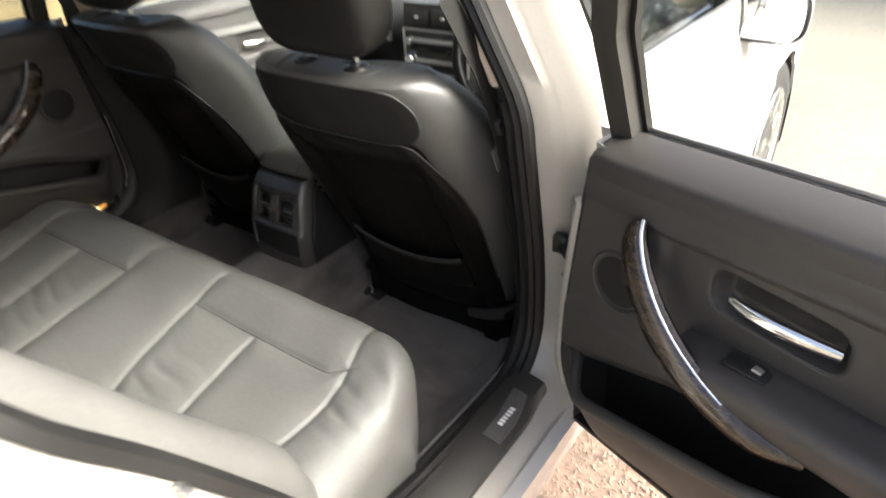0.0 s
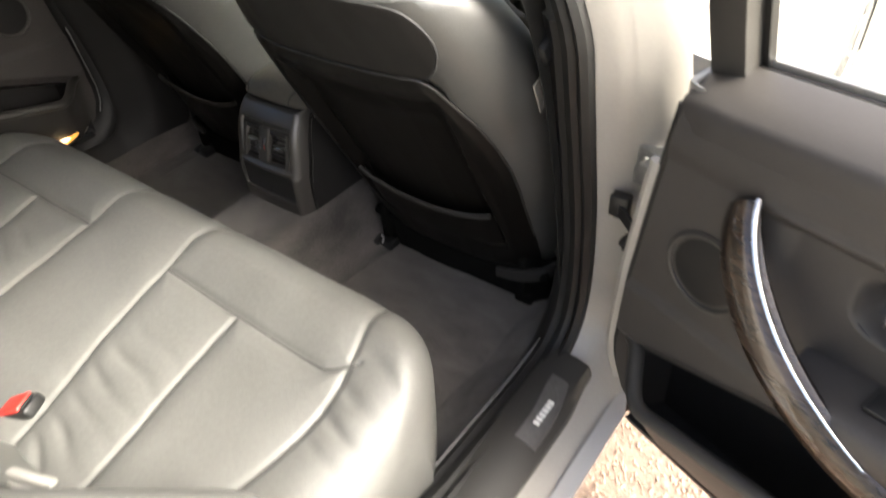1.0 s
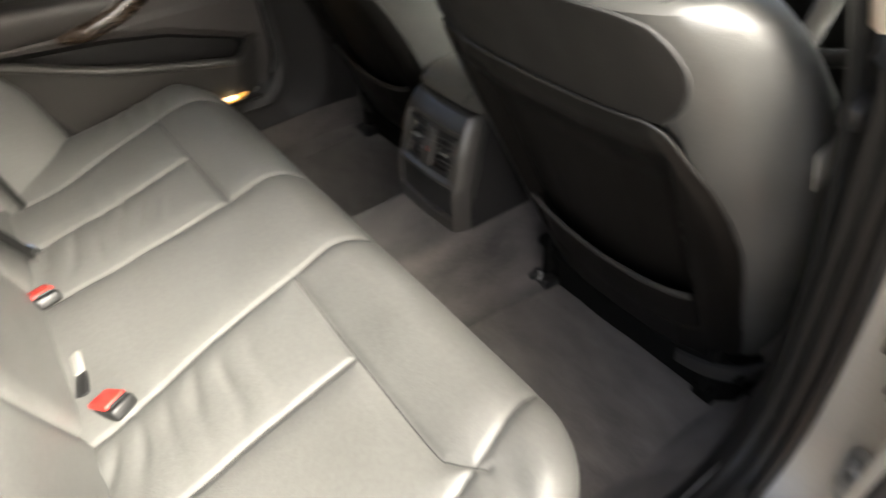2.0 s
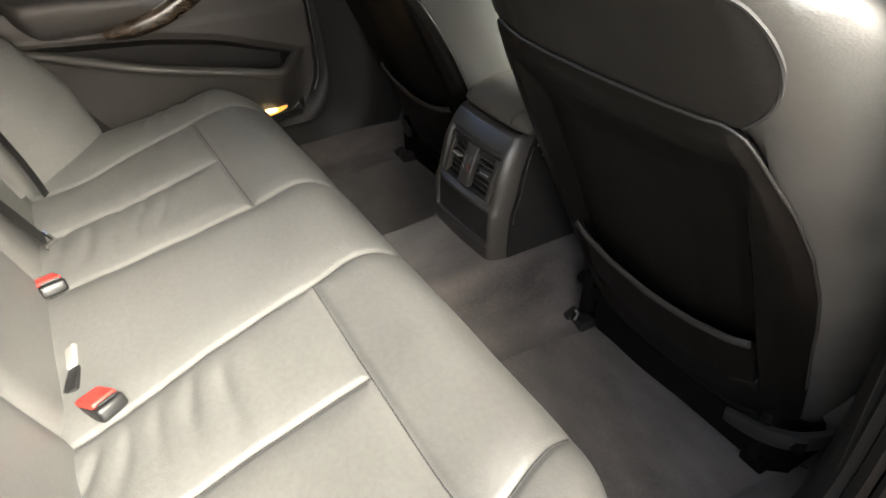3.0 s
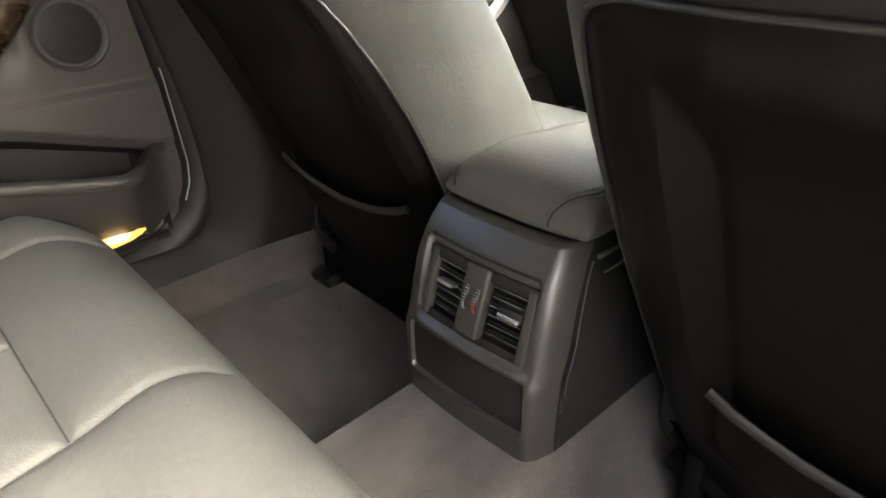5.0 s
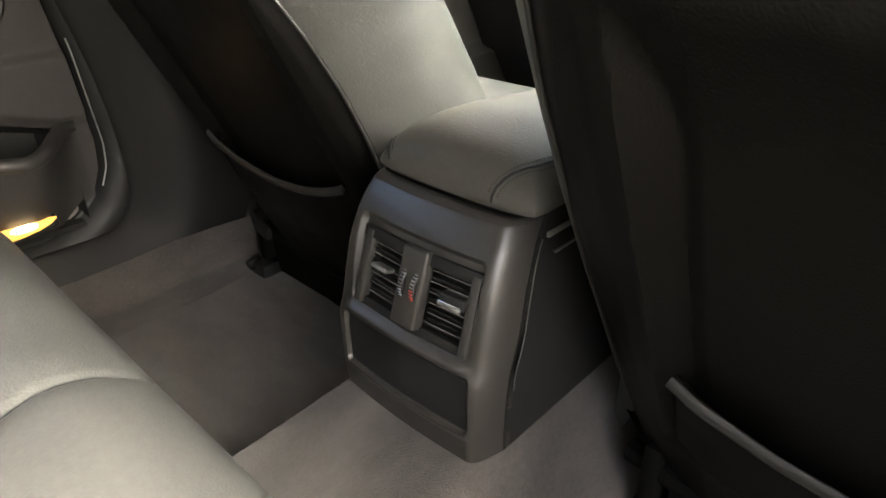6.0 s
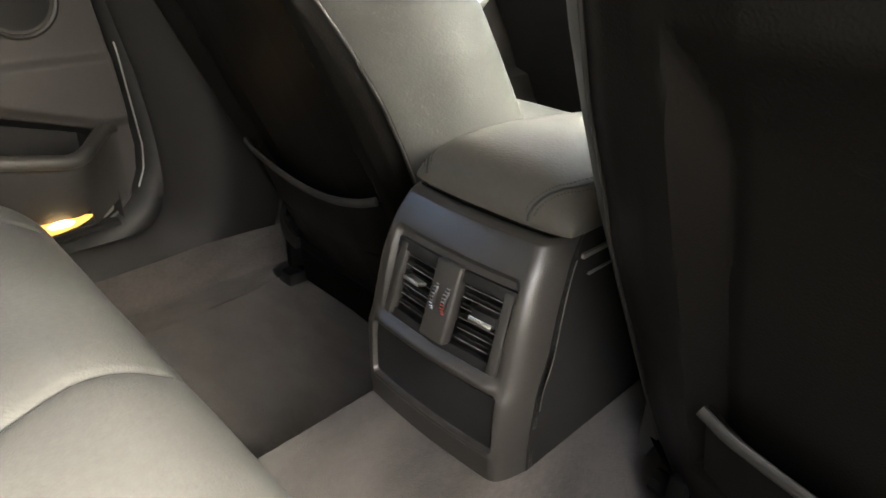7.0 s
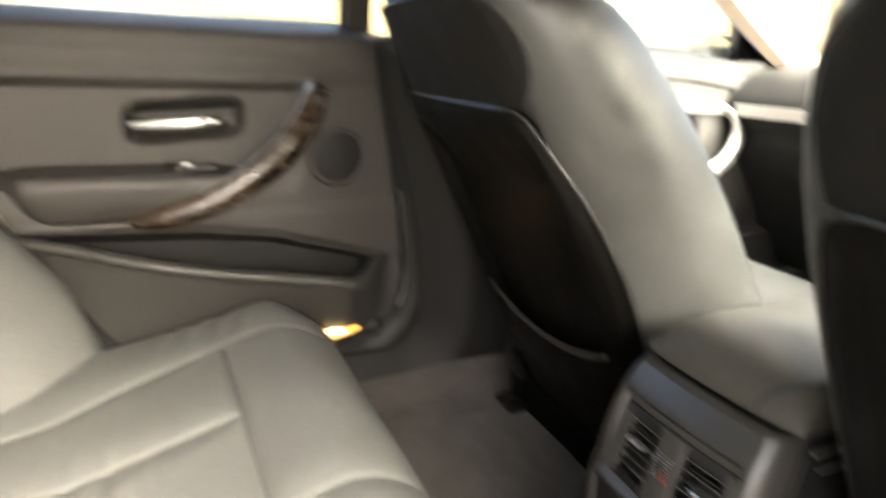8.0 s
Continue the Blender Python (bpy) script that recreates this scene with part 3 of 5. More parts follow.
def front_seat(cx, dy, dz, label, tuck=0.0, inner=-1, square=True):
    def across(u, z):
        """The x of a place u from the seat's middle; the bolster along the tunnel is wider or narrower."""
        return cx + u + (inner * tuck * ease(abs(u), 0.15, 0.26) if u * inner > 0 else 0.0)

    def spot(u, z, lift=0.0, deep=0.0):
        """A place on the rear surface, lift metres behind it."""
        return Vector((across(u, z), back_surface(u, z) + deep + dy - lift, z + dz))

    seat = thing("front_seat", (cx, 0.36 + dy, 0.285), label, "car seat", group="front seats")
    rings = []
    for z, w, t in zip(SEAT_Z, SEAT_W, SEAT_T):
        tip = 0.14 * ease(z, 0.93, 1.01)
        ring = []
        for p in RING:
            sunk = 0.044 * ease(0.19 - abs(p.x), 0, 0.03) * ease(z, 0.42, 0.50) * (1 - ease(z, 0.84, 0.90)) if p.y < 0.06 else 0.0
            ring.append((across(p.x * w / 0.275, z), rear_y(z) + dy + p.y * t + sunk, z + dz + tip * p.y * t * (1 - 0.5 * ease(abs(p.x), 0.12, 0.26))))
        rings.append(ring)
    last = rings[-1]
    mid = sum((Vector(p) for p in last), Vector()) / len(last)
    for k, up in ((0.95, 0.007), (0.86, 0.011), (0.6, 0.013), (0.25, 0.014)):
        rings.append([tuple(mid + (Vector(p) - mid) * k + Vector((0, 0, up))) for p in last])
    back_shape = loft(rings)
    part("backrest", back_shape, SHADED_LEATHER, seat, "leather backrest darkened for shade, with wide side bolsters")
    part("lower_shell", loft([[(across(p.x * w / 0.275 * 1.03, z), rear_y(z) + dy - 0.0015 + p.y * t * 1.02, z + dz) for p in RING] for z, w, t in ((0.335, 0.205, 0.74), (0.35, 0.225, 0.82), (0.38, 0.248, 0.94), (0.395, 0.252, 0.96))]), MATT, seat, "matt black lower shell")

    # lower rear panel with the knee hollow, below an arched piping
    def half_width(z):
        return table(z, [0.362, 0.42, 0.48, 0.56, 0.60, 0.64, 0.70, 0.76, 0.81, 0.86, 0.882, 0.894], [0.202, 0.211, 0.216, 0.220, 0.222, 0.225, 0.226, 0.219, 0.206, 0.184, 0.172, 0.158])

    def side_width(sign, z):
        """The panel's edge: rounded at its top outer corner, nearly square beside the tunnel."""
        return half_width(z) if sign > 0 or not square else max(half_width(z), table(z, [0.36, 0.60, 0.80, 0.88, 0.894], [0.202, 0.222, 0.224, 0.216, 0.200]))

    rows = []
    for z in np.linspace(0.375, 0.894, 72):
        row = []
        for a in np.linspace(-1, 1, 161):
            u = a * side_width(a, z)
            rim = ease(side_width(a, z) - abs(u), 0.0, 0.018) * ease(0.894 - z, 0.0, 0.018)
            row.append(tuple(spot(u, z, 0.003 + 0.007 * rim, hollow(u, z))))
        rows.append(row)
    part("rear_panel", slab(rows, (0, 0.006, 0)), SHADED_VINYL, seat, "black vinyl rear panel, darkened for shade, with a deep knee hollow", sharp=35)
    rows = []
    for k in np.linspace(0, 1, 18):
        row = []
        for a in np.linspace(-1, 1, 45):
            z = 0.895 + 0.118 * k
            top = table(z, [0.894, 0.915, 0.94, 0.965, 0.99, 1.006, 1.013], [0.167, 0.183, 0.191, 0.189, 0.176, 0.155, 0.11])
            if a < 0 and square:
                top = max(top, table(z, [0.894, 0.95, 0.985, 1.006, 1.013], [0.214, 0.216, 0.205, 0.178, 0.12]))
            row.append(tuple(spot(a * top, z, 0.0018)))
        rows.append(row)
    part("upper_rear_panel", slab(rows, (0, 0.004, 0)), SHADED_BACK, seat, "upper rear panel in leather darkened for shade")
    arch_pts = [(-1, z) for z in np.linspace(0.50, 0.886, 22)] + [(a, 0.895) for a in np.linspace(-0.94, 0.94, 24)] + [(1, z) for z in np.linspace(0.886, 0.50, 22)]
    part("arch_piping", tube(smooth_path([spot(a * side_width(a, min(z, 0.894)), z, 0.004) for a, z in arch_pts], 2), 0.0020, 8), PIPING, seat, "raised leather piping")
    # top seam, drooping into the piping at both corners
    edge = [(0.166, 0.897), (0.183, 0.915), (0.192, 0.94), (0.190, 0.965), (0.177, 0.99), (0.156, 1.006), (0.11, 1.013)]
    wide = [(0.211, 0.897), (0.217, 0.93), (0.216, 0.955), (0.206, 0.985), (0.179, 1.006), (0.12, 1.013)]
    seam = [(-u, z) for u, z in (wide if square else edge)] + [(0, 1.015)] + [(u, z) for u, z in reversed(edge)]
    part("top_seam", tube([spot(p.x, p.y, 0.001) for p in smooth_path([(u, z, 0) for u, z in seam], 6)], 0.0024, 6), THREAD, seat, "dark top seam")
    for s in (1, -1):
        path = draped(back_shape, [(across(s * (0.100 + 0.03 * k), 1.0), rear_y(1.012) + dy + 0.012 + 0.09 * k, 1.03 + dz) for k in np.linspace(0, 1, 10)], lift=0.0002)
        part("cross_seam", tube(path, 0.0014, 6), THREAD, seat)
        for gap in (0.0, 0.009):
            path = draped(back_shape, [(across(s * (0.160 + gap + 0.030 * k), 1.0), rear_y(1.0) + dy + 0.030 + 0.075 * k, 1.03 + dz) for k in np.linspace(0, 1, 10)], lift=0.0002)
            part("bolster_seam", tube(path, 0.0011, 6), THREAD, seat)

    # elastic map pocket across the foot of the hollow
    def hem(u):
        return 0.530 + 0.034 * (u / 0.16) ** 2
    rows = []
    for k in np.linspace(0, 1, 9):
        row = []
        for u in np.linspace(-0.162, 0.162, 33):
            z = 0.415 + (hem(u) - 0.415) * k
            row.append(tuple(spot(u, z, 0.006 + 0.008 * math.sin(math.pi * min(1, k * 0.75)) * (1 - (u / 0.165) ** 4), 0.012 * k * k)))
        rows.append(row)
    part("map_pocket", slab(rows, (0, 0.004, 0)), SHADED_VINYL, seat, "black vinyl map pocket, darkened for shade")
    path = [spot(u, hem(u) + 0.002, 0.0125 - 0.006 * (abs(u) / 0.162) ** 6, 0.012 * (1 - (u / 0.162) ** 4)) for u in np.linspace(-0.162, 0.162, 33)]
    part("pocket_hem", sweep(path, round_section(0.0032, 0.0060, 10)), PIPING, seat, "elastic pocket hem")
    # bottom flap with a stitched edge, and the plastic shield round the outer hinge
    path = [spot(u, 0.388 + 0.012 * (u / 0.2) ** 2, 0.006) for u in np.linspace(-0.19, 0.19, 25)]
    part("lower_hem", sweep(path, round_section(0.003, 0.0045, 8)), SHADED_VINYL, seat, "stitched lower edge")
    out = -inner
    shield = smooth_path([(cx + out * u, y + dy, z + dz) for u, y, z in ((0.135, 0.128, 0.378), (0.185, 0.138, 0.382), (0.228, 0.160, 0.392), (0.258, 0.200, 0.412), (0.268, 0.250, 0.436))], 6)
    part("hinge_shield", sweep(shield, [(-0.005, -0.014), (0.005, -0.015), (0.008, -0.003), (0.005, 0.012), (-0.003, 0.014), (-0.007, 0.003)], taper=lambda t: 0.55 + 0.5 * math.sin(math.pi * min(1.0, 0.15 + t * 0.7))), DASH, seat, "black plastic hinge shield", sharp=50)
    # headrest on two posts
    turn = Matrix.Translation((cx + 0.004, -0.112 + dy, 1.160 + dz)) @ pose(0, 0, 0, 12, 0, 0)
    head = part("headrest", moved(pillow(0.285, 0.115, 0.215, 0.5), turn), SHADED_BACK, seat, "headrest in leather darkened for shade")
    part("headrest_seam", tube([turn @ Vector((0.131 * math.copysign(abs(math.cos(a)) ** 0.5, math.cos(a)), -0.035, 0.099 * math.copysign(abs(math.sin(a)) ** 0.5, math.sin(a)))) for a in np.linspace(0, 2 * math.pi, 49)[:-1]], 0.0016, 6, up=(0, 1, 0), closed=True), THREAD, head)
    for u in (-0.064, 0.064):
        part("post", tube([Vector((cx + u, -0.088 + dy, 1.01 + dz)), Vector((cx + u, -0.103 + dy, 1.12 + dz))], 0.0065, 12, up=(0, 1, 0)), CHROME, seat, "chrome headrest post")
        part("post_collar", moved(lathe([(0.0, 0.0), (0.024, 0.0), (0.025, 0.006), (0.021, 0.011), (0.012, 0.013), (0.011, 0.016), (0.0, 0.016)], 24), Matrix.Translation((cx + u, -0.095 + dy, 1.0235 + dz)) @ pose(0, 0, 0, 10)), DEEP, seat, "black plastic post collar")
    # cushion, its valance and the running gear
    rows = []
    for y in np.linspace(0.20, 0.66, 18):
        k = (y - 0.12) / 0.54
        rows.append([(cx + u, y + dy, 0.545 + 0.05 * k - 0.10 * max(0, k - 0.86) / 0.14 * max(0, k - 0.86) / 0.14 + 0.035 * ease(abs(u), 0.15, 0.21) - 0.10 * ease(abs(u), 0.225, 0.262)) for u in np.linspace(-0.262, 0.262, 21)])
    part("seat_cushion", slab(rows, (0, 0, -0.155)), SHADED_LEATHER, seat)
    # valance and the block below it are black to paint in under-seat shade
    part("valance", loft([[(cx + x * k, y + dy, z) for x, y in ((-0.17, 0.155), (0.19, 0.155), (0.215, 0.20), (0.215, 0.60), (-0.19, 0.60), (-0.19, 0.20))] for z, k in ((0.302, 0.94), (0.34, 1.0), (0.47, 1.02))]), MATT, seat, "black lower seat trim")
    part("shade_block", loft([[(cx + x * k, y + dy, z) for x, y in ((-0.225, 0.190), (-0.205, 0.165), (0.205, 0.165), (0.225, 0.190), (0.225, 0.60), (-0.225, 0.60))] for z, k in ((0.286, 1.0), (0.320, 0.98), (0.336, 0.93))]), MATT, seat, "black block filling in the shade under the seat")
    part("lower_bar", tube([Vector((cx + u, 0.165 + dy - 0.02 * math.cos(u * 6), 0.385)) for u in np.linspace(-0.22, 0.24, 12)], 0.013, 8), MATT, seat)
    for u in (-0.190, 0.185):
        rail = part("rail", block((0.040, 0.54, 0.030), 0.004, 2, (cx + u, 0.42 + dy, 0.303)), MATT, seat, "black steel seat rail")
        if u < 0:
            part("rail_cap", join(block((0.044, 0.05, 0.030), 0.006, 2, (cx + u, 0.150 + dy, 0.303)), block((0.014, 0.03, 0.018), 0.004, 2, (cx + u - 0.016, 0.130 + dy, 0.314), pose(0, 0, 0, 20))), DEEP, rail, "black rail end cap")
        if inner < 0 and u < 0:
            part("rail_hook", tube([Vector((cx + u + 0.01, 0.115 + dy + 0.006 * math.sin(3 * k), 0.325 + 0.022 * k)) for k in np.linspace(0, 1, 8)], 0.0026, 6, up=(0, 1, 0)), STEEL, rail, "bright wire hook")
        part("side_arm", block((0.02, 0.10, 0.10), 0.006, 2, (cx + u, 0.19 + dy, 0.37)), MATT, seat)
    return seat


front_seat(0.392, 0.0, 0.0, "dark leather driver's seat with a black rear panel and map pocket", 0.030)
front_seat(-0.378, 0.040, 0.018, "dark leather passenger seat with a black rear panel and map pocket", -0.016, inner=1, square=False)


# ---- rear bench ----
bench = thing("rear_bench", (0, -0.45, 0.285), "dark grey leather rear bench seat with creased, seamed panels", "bench seat")
SEAMS = [[(-0.131, -0.347), (-0.525, -0.353)], [(0.131, -0.343), (0.342, -0.348), (0.515, -0.350), (0.545, -0.343), (0.58, -0.318)],
         [(-0.124, -0.17), (-0.127, -0.345), (-0.127, -0.54), (-0.128, -0.72)], [(0.122, -0.17), (0.132, -0.345), (0.158, -0.51), (0.19, -0.62), (0.205, -0.72)],
         [(-0.328, -0.355), (-0.309, -0.52), (-0.302, -0.72)], [(0.336, -0.350), (0.345, -0.48), (0.362, -0.62), (0.365, -0.72)],
         [(-0.50, -0.17), (-0.525, -0.26), (-0.535, -0.353), (-0.505, -0.47), (-0.468, -0.577), (-0.465, -0.72)],
         [(0.522, -0.17), (0.538, -0.23), (0.562, -0.30), (0.580, -0.37), (0.583, -0.43), (0.572, -0.50), (0.548, -0.58), (0.52, -0.72)]]


def seam_distance(X, Y):
    best = np.full(X.shape, 9.0)
    for line in SEAMS:
        pts = smooth_path([(x, y, 0) for x, y in line], 4)
        for a, b in zip(pts, pts[1:]):
            dx, dy = b.x - a.x, b.y - a.y
            t = np.clip(((X - a.x) * dx + (Y - a.y) * dy) / (dx * dx + dy * dy), 0, 1)
            best = np.minimum(best, np.hypot(X - a.x - t * dx, Y - a.y - t * dy))
    return best


def bench_surface(X, Y, front):
    """The height of the bench cushion at places given as arrays."""
    top = 0.548 + 0.18 * (np.minimum(Y, -0.27) + 0.35)
    d_front, d_side = front - Y, 0.705 - np.abs(X)
    r, rs = 0.075, 0.085
    drop = np.where(d_front < r, r - np.sqrt(np.maximum(0, r * r - (r - np.clip(d_front, 0, r)) ** 2)), 0)
    drop = drop + np.where(d_side < rs, rs - np.sqrt(np.maximum(0, rs * rs - (rs - np.clip(d_side, 0, rs)) ** 2)), 0) * 0.9
    d = seam_distance(X, Y)
    fade = np.clip(d_front / 0.03, 0, 1)
    groove = fade * (0.0050 * np.exp(-(d / 0.0060) ** 2) + 0.0052 * np.exp(-(d / 0.026) ** 2))
    pull = np.exp(-((np.abs(X) - 0.245) / 0.070) ** 2) * np.clip((-Y - 0.41) / 0.1, 0, 1) + 1.3 * np.exp(-((np.abs(X) - 0.62) / 0.045) ** 2) * np.clip((-Y - 0.28) / 0.05, 0, 1) * np.clip((0.47 + Y) / 0.05, 0, 1)
    wob = np.sin(X * 13 + 2 * np.sin(Y * 17)) * np.cos(Y * 19 + 1.7 * np.sin(X * 11))
    drift = 0.9 * np.sin(X * 31 + 1.3) * np.cos(Y * 14 + 0.4) + 0.6 * np.sin(X * 9 - Y * 23)
    wave = np.sin(2 * math.pi * (Y * 22 + X * 5 + 0.20 * drift + 0.12 * wob))
    strength = 0.35 + 0.65 * np.clip(np.sin(X * 19 + Y * 27 + 2.1) * np.cos(X * 41 - Y * 12) + 0.45, 0, 1)
    crease = -0.0054 * pull * strength * np.clip(0.5 + 0.5 * wave, 0, 1) ** 2.0 + 0.0018 * wob
    bulge = 0.009 * np.exp(-((Y + 0.275) / 0.05) ** 2)
    return top - drop - groove + crease + bulge


def bench_front(X):
    return -0.178 - 0.145 * np.clip((np.abs(X) - 0.52) / 0.185, 0, 1) ** 2.6


def bench_cushion():
    xs = np.sort(np.concatenate([np.linspace(-0.62, 0.62, 420), -0.62 - 0.085 * np.sin(np.linspace(0.05, math.pi / 2, 22)), 0.62 + 0.085 * np.sin(np.linspace(0.05, math.pi / 2, 22))]))
    ts = np.concatenate([np.linspace(0, 0.86, 160)[:-1], 0.86 + 0.14 * np.sin(np.linspace(0, math.pi / 2, 30))])
    X, T = np.meshgrid(xs, ts)
    front = bench_front(X)
    Y = -0.73 + (front + 0.73) * T
    Z = bench_surface(X, Y, front)
    rows = [[tuple(p) for p in zip(X[j], Y[j], Z[j])] for j in range(X.shape[0])]
    last = rows[-1]
    for dz, k in ((0.03, 0.999), (0.08, 0.995), (0.14, 0.985), (0.20, 0.975)):
        rows.append([(x * k, y * k if abs(x) < 0.7 else y, min(z - dz, 0.49 - dz)) for x, y, z in last])
    # close the sides downwards
    out = []
    for row in rows:
        (xa, ya, za), (xb, yb, zb) = row[0], row[-1]
        low = min(0.31, za - 0.01)
        out.append([(xa + 0.012, ya, low), (xa - 0.002, ya, za - (za - low) * 0.5)] + row + [(xb + 0.002, yb, zb - (zb - low) * 0.5), (xb - 0.012, yb, low)])
    return slab(out, lambda p: (0, -0.02, -0.012) if p[1] > -0.25 else (0, 0, -0.012))


cushion = part("seat_cushion", bench_cushion(), LEATHER, bench, "dark grey leather cushion with pulled creases", sharp=60)
for line in SEAMS:
    pts = [p for p in smooth_path([(x, y, 0) for x, y in line], 14) if p.y < -0.195]
    X, Y = np.array([p.x for p in pts]), np.array([p.y for p in pts])
    part("seam", tube([Vector(p) for p in zip(X, Y, bench_surface(X, Y, bench_front(X)) - 0.0004)], 0.0013, 6), THREAD, cushion)
part("cushion_base", block((1.30, 0.50, 0.18), 0.03, 2, (0, -0.50, 0.385)), DEEP, bench)


def back_plane(z):
    return -0.69 - 0.436 * (z - 0.48)


def bench_back():
    rows = []
    for s in np.linspace(-0.03, 0.67, 90):
        z0 = 0.48 + 0.917 * s
        row = []
        for x in np.linspace(-0.60, 0.60, 150):
            d = min(abs(abs(x) - 0.175), abs(abs(x) - 0.455) if s > 0.02 else 1, abs(s - 0.165) if abs(x) > 0.175 and abs(x) < 0.455 else 1, abs(abs(x) - 0.315) if abs(x) > 0.175 and s > 0.165 else 1, abs(s - 0.575))
            h = -0.006 * math.exp(-(d / 0.0045) ** 2) - 0.008 * math.exp(-(d / 0.022) ** 2) + 0.022 * math.exp(-((s - 0.25) / 0.2) ** 2) - 0.06 * ease(s, 0.62, 0.68)
            row.append((x, back_plane(z0) + 0.917 * h, z0 + 0.40 * h))
        rows.append(row)
    return slab(rows, (0, -0.10, -0.02))


part("backrest", bench_back(), LEATHER, bench, "dark grey leather rear backrest", sharp=60)
for s in (1, -1):
    rings = []
    for z in np.linspace(0.40, 1.06, 34):
        yb = table(z, [0.40, 0.45, 0.51, 0.63, 0.82, 1.0, 1.06], [-0.55, -0.53, -0.525, -0.565, -0.705, -0.825, -0.90])
        yp = back_plane(z)
        g = yb - yp
        pts = [(0.45, yp - 0.01), (0.475, yp + 0.012), (0.52, yp + 0.30 * g), (0.57, yp + 0.62 * g), (0.62, yp + 0.88 * g), (0.660, yb), (0.690, yb - 0.010), (0.708, yb - 0.035), (0.714, yb - 0.075), (0.714, yp - 0.09), (0.45, yp - 0.09)]
        rings.append([(s * p.x, p.y, z) for p in smooth_path([(x, y, 0) for x, y in pts], 3, True)])
    part("side_bolster", loft(rings), LEATHER, bench, "dark grey leather side bolster", sharp=50)


def back_spot(x, z, out=0.0):
    return Vector((x, back_plane(z) + 0.917 * (0.02 + out), z + 0.40 * out))


def strap(points, w=0.047, name="belt_strap"):
    path = smooth_path(points, 6)
    return sweep(path, [(-w / 2, -0.0008), (w / 2, -0.0008), (w / 2, 0.0008), (-w / 2, 0.0008)], up=(0, 0.9, 0.4))


for s in (1, -1):
    belt = thing("seat_belt", (s * 0.42, -0.80, 0.60), "black rear seat belt with a metal tongue lying on the backrest", "seat belt", group="rear outer seat belts")
    part("webbing", strap([back_spot(s * 0.50, 1.05, 0.02), back_spot(s * 0.52, 0.85, 0.02), back_spot(s * 0.50, 0.68, 0.035), back_spot(s * 0.47, 0.56, 0.03), back_spot(s * 0.445, 0.49, 0.02)]), WEBBING, belt)
    m = Matrix.Translation(back_spot(s * 0.497, 0.655, 0.042)) @ pose(0, 0, 0, 66, 0, s * 20)
    tongue = part("tongue", join(moved(block((0.062, 0.024, 0.010), 0.004), m), moved(block((0.062, 0.006, 0.012), 0.003), m @ pose(0, 0.02, 0))), TAG, belt, "pale plastic tongue grip")
    loop = [m @ Vector((0.022 * a, -0.018 - 0.028 * b, 0.0)) for a, b in ((-1, 0), (-1, 1), (1, 1), (1, 0))]
    part("tongue_blade", tube(loop, 0.0025, 6, up=(0, 1, 0.4)), CHROME, tongue, "bright steel blade")
mid_belt = thing("seat_belt", (-0.16, -0.78, 0.55), "black middle seat belt stowed against the backrest", "seat belt")
part("webbing", strap([back_spot(-0.18, 1.0, 0.01), back_spot(-0.22, 0.75, 0.012), back_spot(-0.245, 0.60, 0.012), back_spot(-0.26, 0.50, 0.01)]), WEBBING, mid_belt)
part("end_fitting", tube([back_spot(-0.285, 0.505, 0.012), back_spot(-0.26, 0.495, 0.022), back_spot(-0.235, 0.505, 0.012)], 0.004, 6), CHROME, mid_belt, "bright steel end fitting")


def buckle(x, y, z, turn, label):
    b = thing("belt_buckle", (x, y, z - 0.03), label, "belt buckle", group="rear belt buckles")
    m = Matrix.Translation((x, y, z)) @ pose(0, 0, 0, 24, 0, turn)
    part("housing", moved(block((0.040, 0.066, 0.022), 0.006, 3), m), DEEP, b, "black buckle housing")
    part("release_button", moved(block((0.035, 0.050, 0.012), 0.004, 3), m @ pose(0, -0.004, 0.0110, 0, 0, 0)), RED, b, "red release button")
    part("button_slot", moved(block((0.028, 0.003, 0.004), 0.001, 1), m @ pose(0, 0.0255, 0.0125)), DEEP, b, "dark tongue slot")
    part("stalk", tube([m @ Vector((0, -0.03, -0.004)), m @ Vector((0, -0.075, -0.03))], 0.013, 8), DEEP, b)


buckle(0.156, -0.645, 0.489, -62, "red and black belt buckle standing in its leather recess")
buckle(-0.150, -0.680, 0.486, -75, "red and black belt buckle half sunk behind the cushion")
tag = thing("belt_tag", (0.02, -0.672, 0.50), "pale cloth belt tag with a black buckle slot", "belt tag")
part("tag_cloth", block((0.046, 0.028, 0.009), 0.004, 3, (0.045, -0.672, 0.488), pose(0, 0, 0, 40, 4, -5)), TAG, tag)
part("slot_housing", block((0.05, 0.036, 0.020), 0.006, 2, (0.088, -0.676, 0.480), pose(0, 0, 0, 28, 0, -10)), DEEP, tag, "black buckle housing")


# ---- centre console with the rear air vents ----
console = thing("centre_console", (0, 0.2, 0.428), "black plastic centre console with rear air vents and a small drawer", "console")
FACE = smooth_path([(0.0500, 0.6610, 0), (0.0445, 0.6585, 0), (0.0395, 0.654, 0), (0.0245, 0.631, 0), (0.0125, 0.600, 0), (0.0025, 0.555, 0), (-0.003, 0.534, 0), (-0.0078, 0.521, 0), (-0.0088, 0.500, 0), (-0.0088, 0.4625, 0), (-0.0080, 0.445, 0), (-0.0065, 0.428, 0)], 12)
FACE_Z, FACE_Y = [p.y for p in reversed(FACE)], [p.x for p in reversed(FACE)]
LEAN = 18.5
OUT = Vector((0, -math.cos(radians(LEAN)), math.sin(radians(LEAN))))
MID = 0.005


